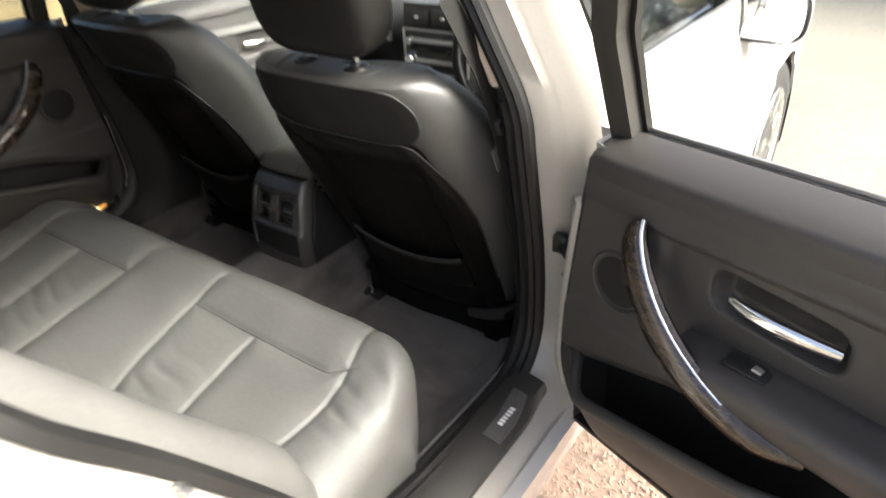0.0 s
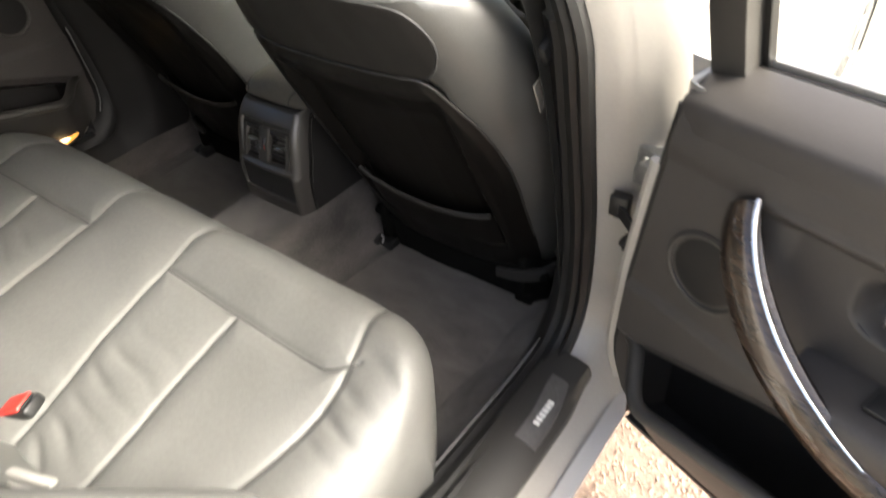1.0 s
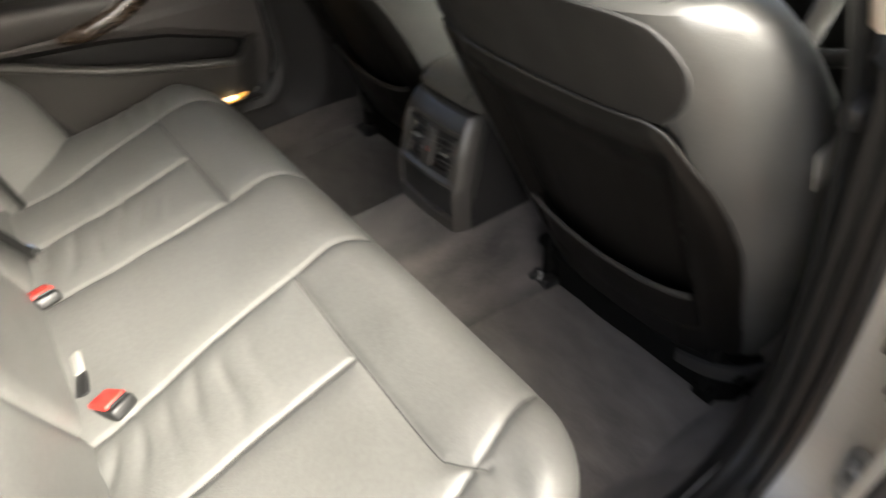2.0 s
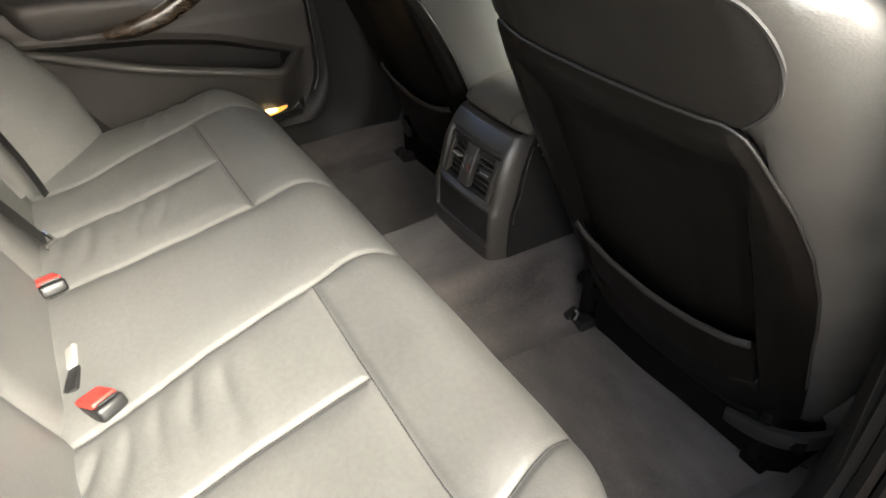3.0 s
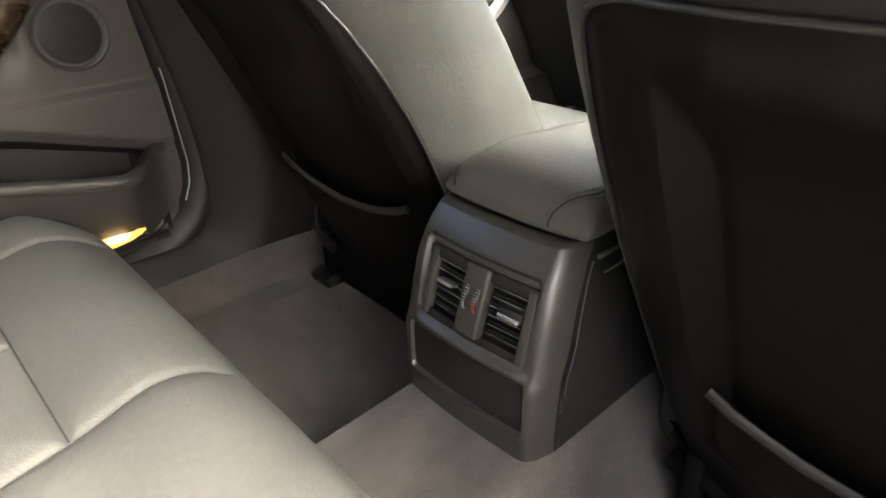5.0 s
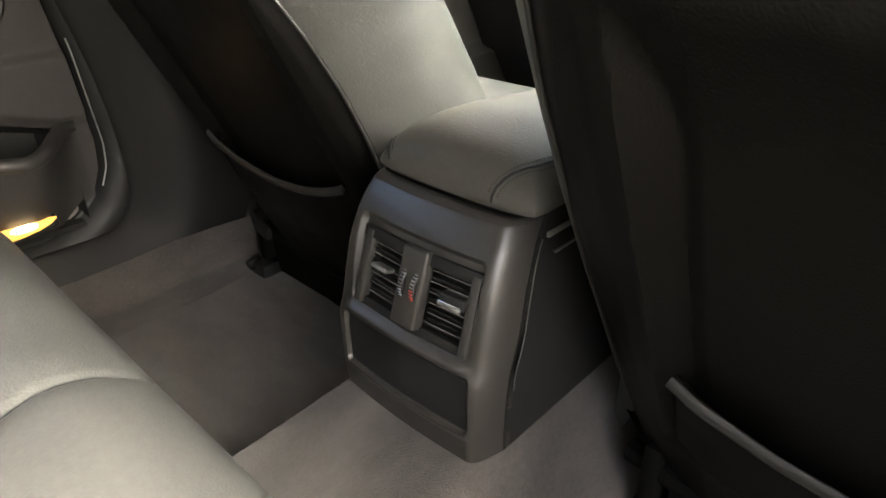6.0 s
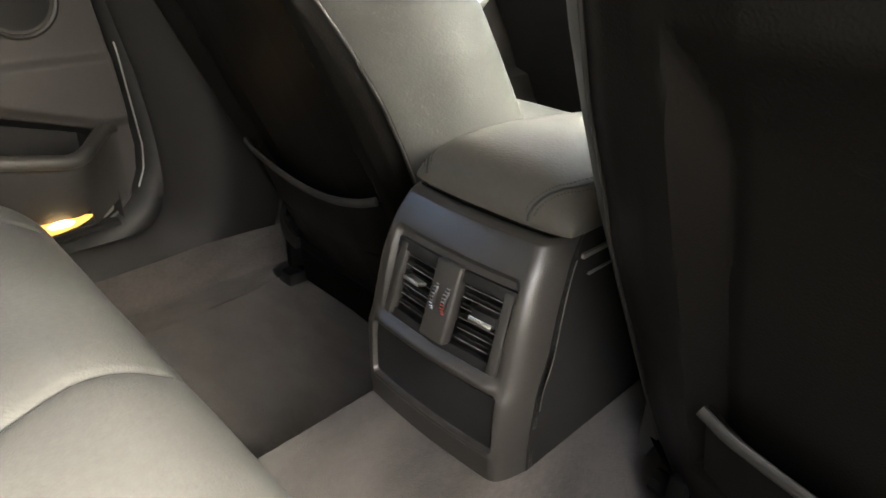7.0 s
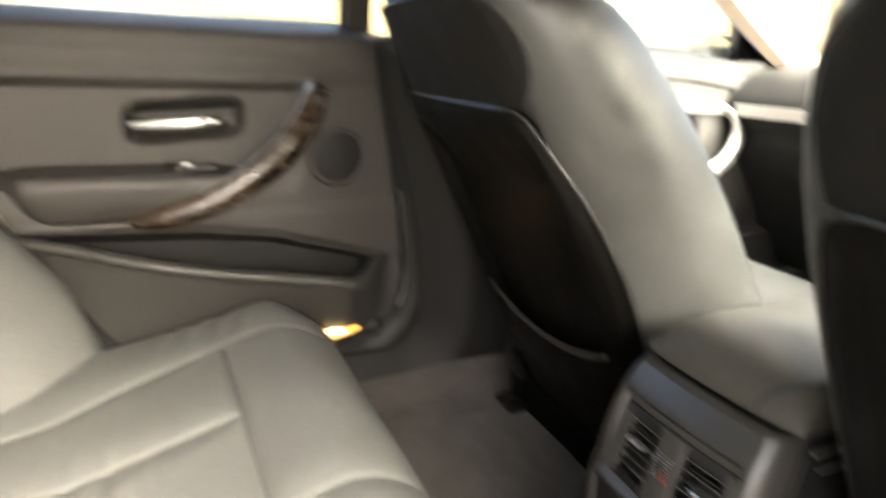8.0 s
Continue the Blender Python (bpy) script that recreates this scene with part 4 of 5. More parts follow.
def console_half(z):
    return table(z, [0.428, 0.46, 0.52, 0.56, 0.60, 0.64, 0.662], [0.100, 0.101, 0.103, 0.103, 0.101, 0.0965, 0.092])


def rounded(u, v, cu, cv, a, b, r):
    """Distance to the inside of a rounded rectangle: positive within."""
    dx, dy = abs(u - cu) - (a - r), abs(v - cv) - (b - r)
    return r - (math.hypot(max(dx, 0), max(dy, 0)) + min(max(dx, dy), 0))


def face_point(u, z, w=0.0):
    """A place on the console's rear face, w metres proud of it."""
    hw = console_half(z)
    r = 0.018 if u > 0 else 0.011
    edge = max(0.0, abs(u) - (hw - r)) / r
    bow = 0.007 * (u / hw) ** 2
    y = table(z, FACE_Z, FACE_Y) + bow + 0.036 * (0.10 * edge + 0.90 * edge ** 3)
    return Vector((u, y, z)) + OUT * w


def console_face():
    rows = []
    for p in FACE[::-1]:
        z = p.y
        hw = console_half(z)
        row = []
        for u in np.concatenate([[-hw], np.linspace(-hw * 0.995, hw * 0.995, 140), [hw]]):
            bezel = rounded(u, z, 0.0, 0.5865, 0.0800, 0.0450, 0.010)
            vent = rounded(u, z, 0.003, 0.5805, 0.0750, 0.0380, 0.006)
            tray = rounded(u, z, 0.0, 0.4955, 0.0850, 0.0325, 0.006)
            w = -0.0060 * ease(bezel, 0.0, 0.006) - 0.0240 * ease(vent, 0.0, 0.003) - 0.007 * ease(tray, 0.0, 0.003)
            w += 0.0060 * math.exp(-((z - 0.5330) / 0.0052) ** 2) * (1 - ease(abs(u), 0.070, 0.088)) + 0.002 * math.exp(-((z - 0.4610) / 0.003) ** 2) * (1 - ease(abs(u), 0.08, 0.088))
            row.append(tuple(face_point(u, z, w)))
        rows.append(row)
    return slab(rows, (0, 0.006, 0))


part("face_panel", console_face(), FACIA, console, "dark grey moulded vent panel", sharp=30)
rings = []
for z in (0.428, 0.45, 0.48, 0.52, 0.56, 0.60, 0.64, 0.659):
    hw, y0 = console_half(z), table(z, FACE_Z, FACE_Y) + 0.040
    rings.append([(-hw, y0, z), (-hw * 0.7, y0 + 0.004, z), (hw * 0.7, y0 + 0.004, z), (hw, y0, z), (hw, 0.22, z), (hw * 0.98, 0.50, z - 0.04 * (z > 0.6)), (-hw * 0.98, 0.50, z - 0.04 * (z > 0.6)), (-hw, 0.22, z)])
part("side_shell", loft(rings), DASH, console, "black console sides", sharp=30)
rings = [[(u * 1.02, y, z) for u, z in ((-0.105, 0.43), (0.105, 0.43), (0.10, 0.575), (0.06, 0.60), (-0.06, 0.60), (-0.10, 0.575))] for y in (0.48, 0.56, 0.64, 0.76)]
part("front_tunnel_cover", loft(rings), PLASTIC, console)
part("gear_lever", join(tube([Vector((0.02, 0.60, 0.59)), Vector((0.02, 0.585, 0.66))], 0.010, 10, up=(0, 1, 0)), shifted(pillow(0.042, 0.065, 0.06, 0.6), 0.02, 0.58, 0.68)), GLOSSBLACK, console, "black gear selector")
for s in (1, -1):
    part("trim_strip", sweep([Vector((s * 0.0975, y, 0.642 - 0.02 * max(0, y - 0.25))) for y in np.linspace(0.085, 0.42, 12)], [(-0.001, -0.0022), (0.002, -0.0022), (0.002, 0.0022), (-0.001, 0.0022)]), SILVER, console, "thin silver trim strip")
    part("trim_strip", sweep([Vector((s * 0.0985, y, 0.622 - 0.02 * max(0, y - 0.25))) for y in np.linspace(0.095, 0.42, 12)], [(-0.001, -0.001), (0.002, -0.001), (0.002, 0.001), (-0.001, 0.001)]), SILVER, console, "thin silver trim strip")
# a pale line paints the highlight on the console's parting edges
for s in (1, -1):
    part("edge_glint", tube([face_point(s * (console_half(z) + 0.0004), z) + Vector((0, 0.004, 0)) for z in np.linspace(0.500, 0.640, 24)], 0.0006, 6), PLATE, console, "fine pale highlight on the parting edge")
# vent: dark box, frame, slats, divider with two thumbwheels
vent = part("air_vent", slab([[tuple(face_point(u, z, -0.0285)) for u in np.linspace(-0.071, 0.077, 9)] for z in np.linspace(0.545, 0.616, 5)], (0, 0.003, 0)), DEEP, console, "black rear air vent")


def face_block(u, z, w, size, tilt=0.0, r=0.001, seg=2, roll=0.0):
    """A small block on the face: width, height along the face, depth."""
    bow = math.degrees(math.atan(0.014 * u / 0.095 ** 2))
    m = Matrix.Translation(face_point(u, z, w)) @ pose(0, 0, 0, -LEAN + tilt, 0, bow) @ pose(0, 0, 0, 0, roll, 0)
    return moved(block((size[0], size[2], size[1]), r, seg), m)


for u, z, w, h in ((-0.033, 0.6155, -0.008, 0.011), (0.041, 0.6155, -0.008, 0.011), (-0.033, 0.5465, -0.007, 0.010), (0.041, 0.5465, -0.007, 0.010)):
    part("frame_bar", face_block(u, z, w, (0.076, h, 0.012)), DASH, vent)
for u in (-0.0625, 0.0725):
    part("end_bar", face_block(u, 0.5815, -0.005, (0.0105, 0.076, 0.012), r=0.0025), PLASTIC, vent)
for u, w in ((-0.0345, 0.047), (0.0450, 0.045)):
    for k in range(6):
        part("slat", face_block(u, 0.6085 - 0.0100 * k, -0.013, (w, 0.0022, 0.013), tilt=-22, r=0.0008, seg=1), DASH, vent)
        # thin pale bar paints the glint along each slat's front edge
        part("slat_glint", face_block(u, 0.6072 - 0.0100 * k, -0.0065, (w, 0.0010, 0.0012), r=0.0004, seg=1), SLAT, vent)
part("divider", face_block(MID, 0.5855, -0.0025, (0.031, 0.076, 0.014), r=0.003, seg=3), PLASTIC, vent, "raised middle divider")
for u, ink in ((MID - 0.0070, BLUE_INK), (MID + 0.0072, RED_INK)):
    m = Matrix.Translation(face_point(u, 0.5880, -0.0115)) @ pose(0, 0, 0, 0, 90, 0)
    wheel = part("thumbwheel", moved(lathe([(0.0, -0.0030), (0.0185, -0.0030), (0.0195, -0.0018), (0.0195, 0.0018), (0.0185, 0.0030), (0.0, 0.0030)], 40), m), DEEP, vent, "ribbed thumbwheel")
    ribs, marks = [], []
    for k in range(-4, 5):
        a = radians(LEAN + 9.5 * k)
        at = face_point(u, 0.5880, -0.0115) + Vector((0, -math.cos(a), math.sin(a))) * 0.0198
        piece = moved(block((0.0042, 0.0012, 0.0012), 0.0004, 1), Matrix.Translation(at) @ pose(0, 0, 0, -math.degrees(a)))
        (ribs if k > (-1 if ink is RED_INK else -2) else marks).append(piece)
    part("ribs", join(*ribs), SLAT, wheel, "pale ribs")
    part("print_marks", join(*marks), ink, wheel, "small coloured print marks")
part("louvre_tab", face_block(-0.0370, 0.5885, -0.002, (0.024, 0.0045, 0.012), r=0.0018), SILVER, vent, "silver louvre tab")
tab = part("louvre_tab", face_block(0.0550, 0.5905, -0.003, (0.028, 0.012, 0.014), r=0.003, tilt=10), DEEP, vent, "black louvre knob")
part("tab_edge", face_block(0.0545, 0.5860, 0.0050, (0.026, 0.0065, 0.004), r=0.0018), CHROME, tab, "bright metal tab edge")
part("drawer", slab([[tuple(face_point(u, z, -0.0045)) for u in np.linspace(-0.081, 0.081, 15)] for z in np.linspace(0.467, 0.524, 6)], (0, 0.003, 0)), DEEP, console, "blue-black drawer front")

armrest = thing("armrest", (0, 0.2, 0.664), "dark leather console armrest with double stitched seams", "armrest")
rings, n = [], 40
for y, top, wide in ((0.0555, 0.6695, 0.100), (0.056, 0.677, 0.102), (0.0585, 0.686, 0.103), (0.063, 0.694, 0.104), (0.069, 0.701, 0.1045), (0.077, 0.7070, 0.105), (0.087, 0.7115, 0.105), (0.10, 0.7150, 0.105), (0.135, 0.7185, 0.105), (0.17, 0.7178, 0.1045), (0.22, 0.713, 0.104), (0.30, 0.703, 0.103), (0.365, 0.694, 0.100), (0.385, 0.690, 0.095), (0.388, 0.680, 0.088)):
    low = 0.6655
    mid = low + 0.003
    rings.append([(0.004 + 0.93 * wide * math.copysign(abs(math.cos(a)) ** 0.75, math.cos(a)), y + 0.007 * abs(math.cos(a)) ** 3 * (y < 0.10), mid + ((top - mid) * abs(math.sin(a)) ** 0.80 if math.sin(a) > 0 else -0.003 * abs(math.sin(a)) ** 0.3)) for a in np.linspace(0, 2 * math.pi, n + 1)[:-1]])
lid = loft(rings)
part("lid", lid, ARM_LEATHER, armrest, sharp=50)
part("hinge_base", block((0.168, 0.30, 0.012), 0.003, 2, (0, 0.238, 0.6620)), DEEP, armrest, "black recess under the lid")
for s in (1, -1):
    out = 0.0 if s > 0 else 0.022
    wanted = smooth_path([(0.005 + s * (x + out), y, 0) for x, y in ((0.052, 0.0562), (0.0545, 0.0585), (0.061, 0.066), (0.069, 0.077), (0.077, 0.092), (0.082, 0.12), (0.084, 0.2), (0.082, 0.37))], 10)
    line = draped(lid, [(p.x, p.y, 0.70) for p in wanted], lift=0.0002)
    part("seam", tube(line, 0.0013, 6), THREAD, armrest)
    dots = []
    for off in (-0.0045, 0.0045):
        for a, b in zip(line[6::2], line[7::2]):
            d = b - a
            spots = draped(lid, [a + Vector((off, 0, 0)), a + d * 0.8 + Vector((off, 0, 0))], lift=0.0002)
            if len(spots) == 2:
                dots.append(tube(spots, 0.0007, 5))
    tagged(part("stitching", join(*dots), THREAD, armrest, "fine double stitching"), kind="stuff")


# ---- doors ----
HINGE = Vector((0.835, 0.077, 0.33))


def rear_front_edge(z):
    return table(z, [0.36, 0.385, 0.416, 0.45, 0.49, 0.53, 0.68, 0.84, 0.97], [-0.15, -0.085, -0.03, 0.005, 0.023, 0.028, 0.018, -0.003, -0.023])


def rear_back_edge(z):
    return table(z, [0.36, 0.42, 0.50, 0.60, 0.70, 0.80, 0.90, 0.99], [-0.38, -0.45, -0.52, -0.58, -0.63, -0.69, -0.75, -0.80])


def pocket_top(y):
    return table(y, [-0.62, -0.587, -0.35, -0.216, -0.02], [0.674, 0.671, 0.653, 0.63, 0.566])


def pocket_lip(y):
    return table(y, [-0.66, -0.573, -0.30, -0.015], [0.672, 0.657, 0.590, 0.530])


def rear_panel_x(y, z):
    x = 0.744
    mid = table(y, [-0.6, -0.16], [0.911, 0.896])
    x -= 0.006 * math.sin(math.pi * min(1, max(0, (z - mid) / 0.07)))
    x -= 0.005 * math.exp(-((z - mid - 0.006) / 0.008) ** 2) * (1 - ease(y, -0.17, -0.13))
    x += 0.007 * ease(mid - z, 0.0, 0.010) * (1 - ease(y, -0.19, -0.165)) * ease(z, 0.70, 0.76)
    x += 0.034 * ease(rounded(y, z, -0.352, 0.843 + 0.05 * (y + 0.352), 0.098, 0.038, 0.030), 0.0, 0.020) * (1 - 0.5 * ease(abs(z - 0.84), 0.03, 0.05))
    x += 0.060 * ease(pocket_top(y) - z, 0.0, 0.014) * ease(y, -0.63, -0.58) * (1 - ease(y, -0.050, -0.016))
    x -= 0.008 * ease(0.69 - z, 0, 0.02) * ease(z - pocket_top(y), 0.0, 0.02)
    return x


def rear_door(side, angle, shift, sag, label):
    door = thing("rear_door", (side * HINGE.x, HINGE.y, HINGE.z), label, "car door", group="rear doors")
    hand = (lambda s: s) if side > 0 else mirrored
    P = lambda name, shape, mat, lab="", parent=None, sharp=38: part(name, hand(shape), mat, parent or door, lab, sharp=sharp)
    rows = []
    for z in np.linspace(0.385, 0.966, 240):
        a, b = rear_back_edge(z), rear_front_edge(z)
        rows.append([(rear_panel_x(y, z) + 0.025 * ease(y, b - 0.008, b), y, z) for y in np.concatenate([np.linspace(a, b - 0.008, 150), [b - 0.004, b]])])
    P("inner_panel", slab(rows, (0.012, 0, 0)), TRIM, "grey-black moulded door panel", sharp=50)
    # belt cap
    rings = []
    for y in np.linspace(-0.795, -0.022, 28):
        base = 0.966 + 0.018 * (-0.03 - y) / 0.55
        e = ease(y, -0.034, -0.022)
        rings.append([(x + 0.008 * e, y, base + z - 0.006 * e) for x, z in ((0.7425, -0.050), (0.7395, -0.030), (0.7372, -0.004), (0.7385, 0.006), (0.745, 0.0135), (0.775, 0.0245), (0.800, 0.033), (0.812, 0.034), (0.815, 0.030), (0.815, -0.050))])
    P("belt_cap", loft(rings), TRIM, "grey-black soft sloping top rail", sharp=45)
    P("glass_lip", sweep([Vector((0.820, y, 0.997 + 0.018 * (-0.03 - y) / 0.55)) for y in np.linspace(-0.82, -0.05, 16)], [(-0.006, -0.02), (0.004, -0.02), (0.002, 0.002), (-0.005, 0.003)]), RUBBER, "black window wiper seal")
    P("belt_moulding", sweep([Vector((0.830, y, 0.997 + 0.018 * (-0.03 - y) / 0.55)) for y in np.linspace(-0.84, -0.035, 16)], [(-0.007, -0.012), (0.006, -0.012), (0.004, 0.006), (-0.005, 0.008)]), SILVER, "bright outer belt moulding")
    # handle in its bezel
    bezel = [Vector((0.7545, -0.352 + 0.096 * math.copysign(abs(math.cos(a)) ** 0.42, math.cos(a)), 0.843 + 0.005 * math.cos(a) + 0.037 * math.copysign(abs(math.sin(a)) ** 0.55, math.sin(a)))) for a in np.linspace(0, 2 * math.pi, 17)[:-1]]
    P("handle_bezel", tube(smooth_path(bezel, 5, True), 0.0018, 8, up=(1, 0, 0), closed=True), DEEP, "black handle bezel")
    cup = [[(rear_panel_x(-0.352 + 0.078 * u, 0.843 + 0.022 * v + 0.004 * u) - 0.0015, -0.352 + 0.078 * u, 0.843 + 0.022 * v + 0.004 * u) for v in np.linspace(-1, 1, 9)] for u in np.linspace(-1, 1, 21)]
    P("handle_cup", slab(cup, (0.001, 0, 0)), DEEP, "black handle cup")
    path = smooth_path([(0.757, -0.438, 0.836), (0.748, -0.40, 0.838), (0.742, -0.36, 0.8395), (0.742, -0.32, 0.841), (0.748, -0.290, 0.842)], 6)
    P("inside_handle", sweep(path, round_section(0.006, 0.0105, 10), taper=lambda t: 0.75 + 0.35 * math.sin(math.pi * t) ** 0.6), CHROME, "bright chrome inside handle", sharp=60)
    # armrest pad with window switch
    rings = []
    for y in np.linspace(-0.64, -0.235, 30):
        k = ease(y, -0.64, -0.59) * (1 - 0.6 * ease(y, -0.30, -0.235))
        drop = 0.055 * ease(y, -0.36, -0.235) * 0.6
        reach = 0.755 - 0.076 * k
        top, low = 0.776 - 0.010 * (y + 0.63) / 0.3 - drop * 0.2, 0.690 + 0.05 * (1 - ease(y, -0.64, -0.56)) + drop * 0.5
        rings.append([(p.x, y, p.y) for p in smooth_path([(0.765, top, 0), (reach + 0.040, top + 0.001, 0), (reach + 0.012, top - 0.001, 0), (reach + 0.002, top - 0.010, 0), (reach, top - 0.028, 0), (reach + 0.010, low + 0.022, 0), (reach + 0.035, low + 0.002, 0), (0.765, low, 0)], 3, True)])
    P("armrest", loft(rings), TRIM, "grey-black padded door armrest", sharp=50)
    switch = P("window_switch", block((0.034, 0.064, 0.006), 0.002, 2, (0.728, -0.345, 0.7695), pose(0, 0, 0, 1.5, 0, 4)), DEEP, "black window switch plate")
    P("rocker", block((0.012, 0.014, 0.006), 0.002, 2, (0.729, -0.358, 0.7728), pose(0, 0, 0, 10, 0, 4)), SILVER, "small grey rocker", parent=switch)
    # sweeping pull grip: wood with a bright upper edge
    curve = smooth_path([(0.742, -0.128, 0.892), (0.722, -0.142, 0.872), (0.706, -0.170, 0.832), (0.694, -0.212, 0.788), (0.686, -0.265, 0.750), (0.684, -0.330, 0.716), (0.690, -0.400, 0.694), (0.712, -0.450, 0.686)], 6)
    grip = P("pull_grip", sweep(curve, [(-0.011, -0.017), (0.002, -0.024), (0.011, -0.018), (0.013, 0.0), (0.010, 0.017), (0.0, 0.022), (-0.010, 0.017), (-0.014, 0.0)], up=(0, 0.75, -0.66), taper=lambda t: 0.82 + 0.35 * math.sin(math.pi * min(1, t * 1.15)) - 0.3 * ease(t, 0.85, 1.0)), WOOD, "dark brown wood pull grip", sharp=60)
    edge = [p + Vector((-0.006, -0.017, 0.017)) for p in curve[:-12]]
    P("grip_edge", sweep(edge, round_section(0.0046, 0.0032, 8), up=(0, 0.75, -0.66), taper=lambda t: 1.0 - 0.5 * t), CHROME, "bright chrome grip edge", parent=grip, sharp=60)
    # loudspeaker
    m = Matrix.Translation((0.745, -0.100, 0.771)) @ pose(0, 0, 0, 0, -90, 0)
    spk = P("loudspeaker_grille", moved(lathe([(0.0, -0.004), (0.048, -0.004), (0.050, 0.004), (0.0535, 0.0055), (0.057, 0.003), (0.058, -0.006)], 44), m), PLASTIC, "round black loudspeaker grille")
    P("mesh_dome", moved(lathe([(0.0495, 0.0), (0.040, 0.0022), (0.020, 0.0036), (0.001, 0.004)], 36), m), DASH, "fine mesh dome", parent=spk)
    # map pocket: a bowed front wall with a rolled lip
    rows = []
    for y in np.concatenate([np.linspace(-0.62, -0.13, 36), np.linspace(-0.12, -0.004, 26)]):
        e = ease(y, -0.115, -0.004) ** 1.5
        k = 1 - 0.8 * ease(-y, 0.38, 0.62)
        lip, bottom = pocket_lip(y), 0.392 + 0.06 * ease(y, -0.10, 0.0)
        lip += (pocket_top(y) + 0.004 - lip) * e
        row = []
        for t in np.linspace(0, 1, 18):
            z = lip + (bottom - lip) * t
            x = 0.744 - (0.070 * k) * (1 - e) * (1 - t ** 1.35) - 0.006 * math.exp(-(t / 0.05) ** 2) * (1 - e)
            row.append((x, y, z))
        rows.append(row)
    # dark sheet over the panel paints the shade inside the pocket
    lining = [[(rear_panel_x(y, z) - 0.004, y, z) for z in np.linspace(0.40, pocket_top(y) - 0.006, 12)] for y in np.linspace(-0.58, -0.02, 40)]
    P("pocket_floor", slab([[(x, y, 0.412) for x in (0.732, 0.77, 0.812)] for y in np.linspace(-0.60, -0.03, 12)], (0, 0, -0.008)), DEEP, "black pocket floor")
    P("pocket_shade", slab(lining, (0.002, 0, 0)), DASH, "thin black sheet for the shade inside the pocket")
    # wall darker than the panel, taking in the shade below the lip
    pocket = P("map_pocket", slab(rows, (0.007, 0, 0)), PLASTIC, "black moulded map pocket", sharp=55)
    P("pocket_lip", sweep([Vector((r[0][0] + 0.004, r[0][1], r[0][2])) for r in rows], round_section(0.0115, 0.0115, 12)), PLASTIC, parent=pocket)
    # steel frame, outer skin and window frame
    def outline(z):
        return rear_back_edge(z) - 0.035, rear_front_edge(z) + 0.030
    rows = []
    for z in np.linspace(0.345, 0.985, 34):
        a, b = outline(z)
        rows.append([(0.818, y, z) for y in np.linspace(a, b - 0.036, 60)])
    P("door_frame", slab(rows, (0.022, 0, 0)), SHADED_PAINT, "white painted inner door frame")
    rows = []
    for z in np.linspace(0.318, 0.985, 34):
        a, b = outline(z)
        rows.append([(body_x(y, z) + lean(z), y, z) for y in np.linspace(a - 0.012, b + 0.020 + 0.02 * ease(z, 0.9, 0.6), 44)])
    P("outer_skin", slab(rows, (-0.012, 0, 0)), PAINT, "white outer door skin")
    if side > 0:
        P("door_edge", sweep([Vector((0.757, rear_front_edge(z) + 0.013, z)) for z in np.linspace(0.45, 0.875, 24)], [(-0.008, -0.006), (0.006, -0.006), (0.008, 0.004), (0.0, 0.007), (-0.008, 0.004)], up=(-1, 0, 0)), SHADED_PAINT, "pale painted door edge")
    # pressed front flange of the door, with its seal and bolt holes
    rows = []
    for z in np.linspace(0.385, 0.985, 40):
        y = rear_front_edge(z) + 0.010
        dent = 0.006 * (ease(z, 0.60, 0.62) - ease(z, 0.74, 0.76))
        rows.append([(0.760, y - 0.020, z), (0.764, y - 0.004, z), (0.772, y, z), (0.788, y + 0.002 - dent, z), (0.806, y + 0.004 - dent, z), (0.822, y + 0.010, z), (0.836, y + 0.013, z), (0.848, y + 0.010, z)])
    flange = P("front_flange", slab(rows, (0, -0.008, 0)), SHADED_PAINT, "white painted front flange of the door", sharp=50)
    P("flange_seal", tube([Vector((0.758, rear_front_edge(z) + 0.004, z)) for z in np.linspace(0.40, 0.96, 30)], 0.0055, 8, up=(1, 0, 0)), RUBBER, "black rubber door seal")
    for x, z in ((0.795, 0.835), (0.812, 0.855), (0.795, 0.775), (0.80, 0.50), (0.812, 0.43)):
        P("bolt_hole", moved(lathe([(0.0, 0.0), (0.0065, 0.0), (0.0075, 0.002), (0.0, 0.0025)], 12), Matrix.Translation((x, rear_front_edge(z) + 0.0148, z)) @ pose(0, 0, 0, -90)), DEEP, parent=flange)
    for z in (0.46, 0.80):
        hinge = P("hinge", join(block((0.026, 0.060, 0.050), 0.006, 2, (0.842, 0.070, z)), block((0.024, 0.06, 0.036), 0.005, 2, (0.816, 0.045, z)), shifted(lathe([(0.0, -0.045), (0.011, -0.045), (0.012, -0.02), (0.009, 0.0), (0.012, 0.02), (0.011, 0.045), (0.0, 0.046)], 14), 0.846, 0.10, z)), STEEL, "bare steel door hinge")
        P("hinge_bolt", moved(lathe([(0.0, 0.0), (0.008, 0.0), (0.008, 0.006), (0.0, 0.007)], 6), Matrix.Translation((0.825, 0.075, z + 0.01)) @ pose(0, 0, 0, 0, -90, 0)), STEEL, parent=hinge)
    top = [(0.808, -0.040, 0.985), (0.762, -0.050, 1.095), (0.716, -0.070, 1.195), (0.682, -0.14, 1.268), (0.662, -0.45, 1.298), (0.676, -0.70, 1.270), (0.716, -0.805, 1.18), (0.775, -0.825, 1.06), (0.806, -0.80, 0.99)]
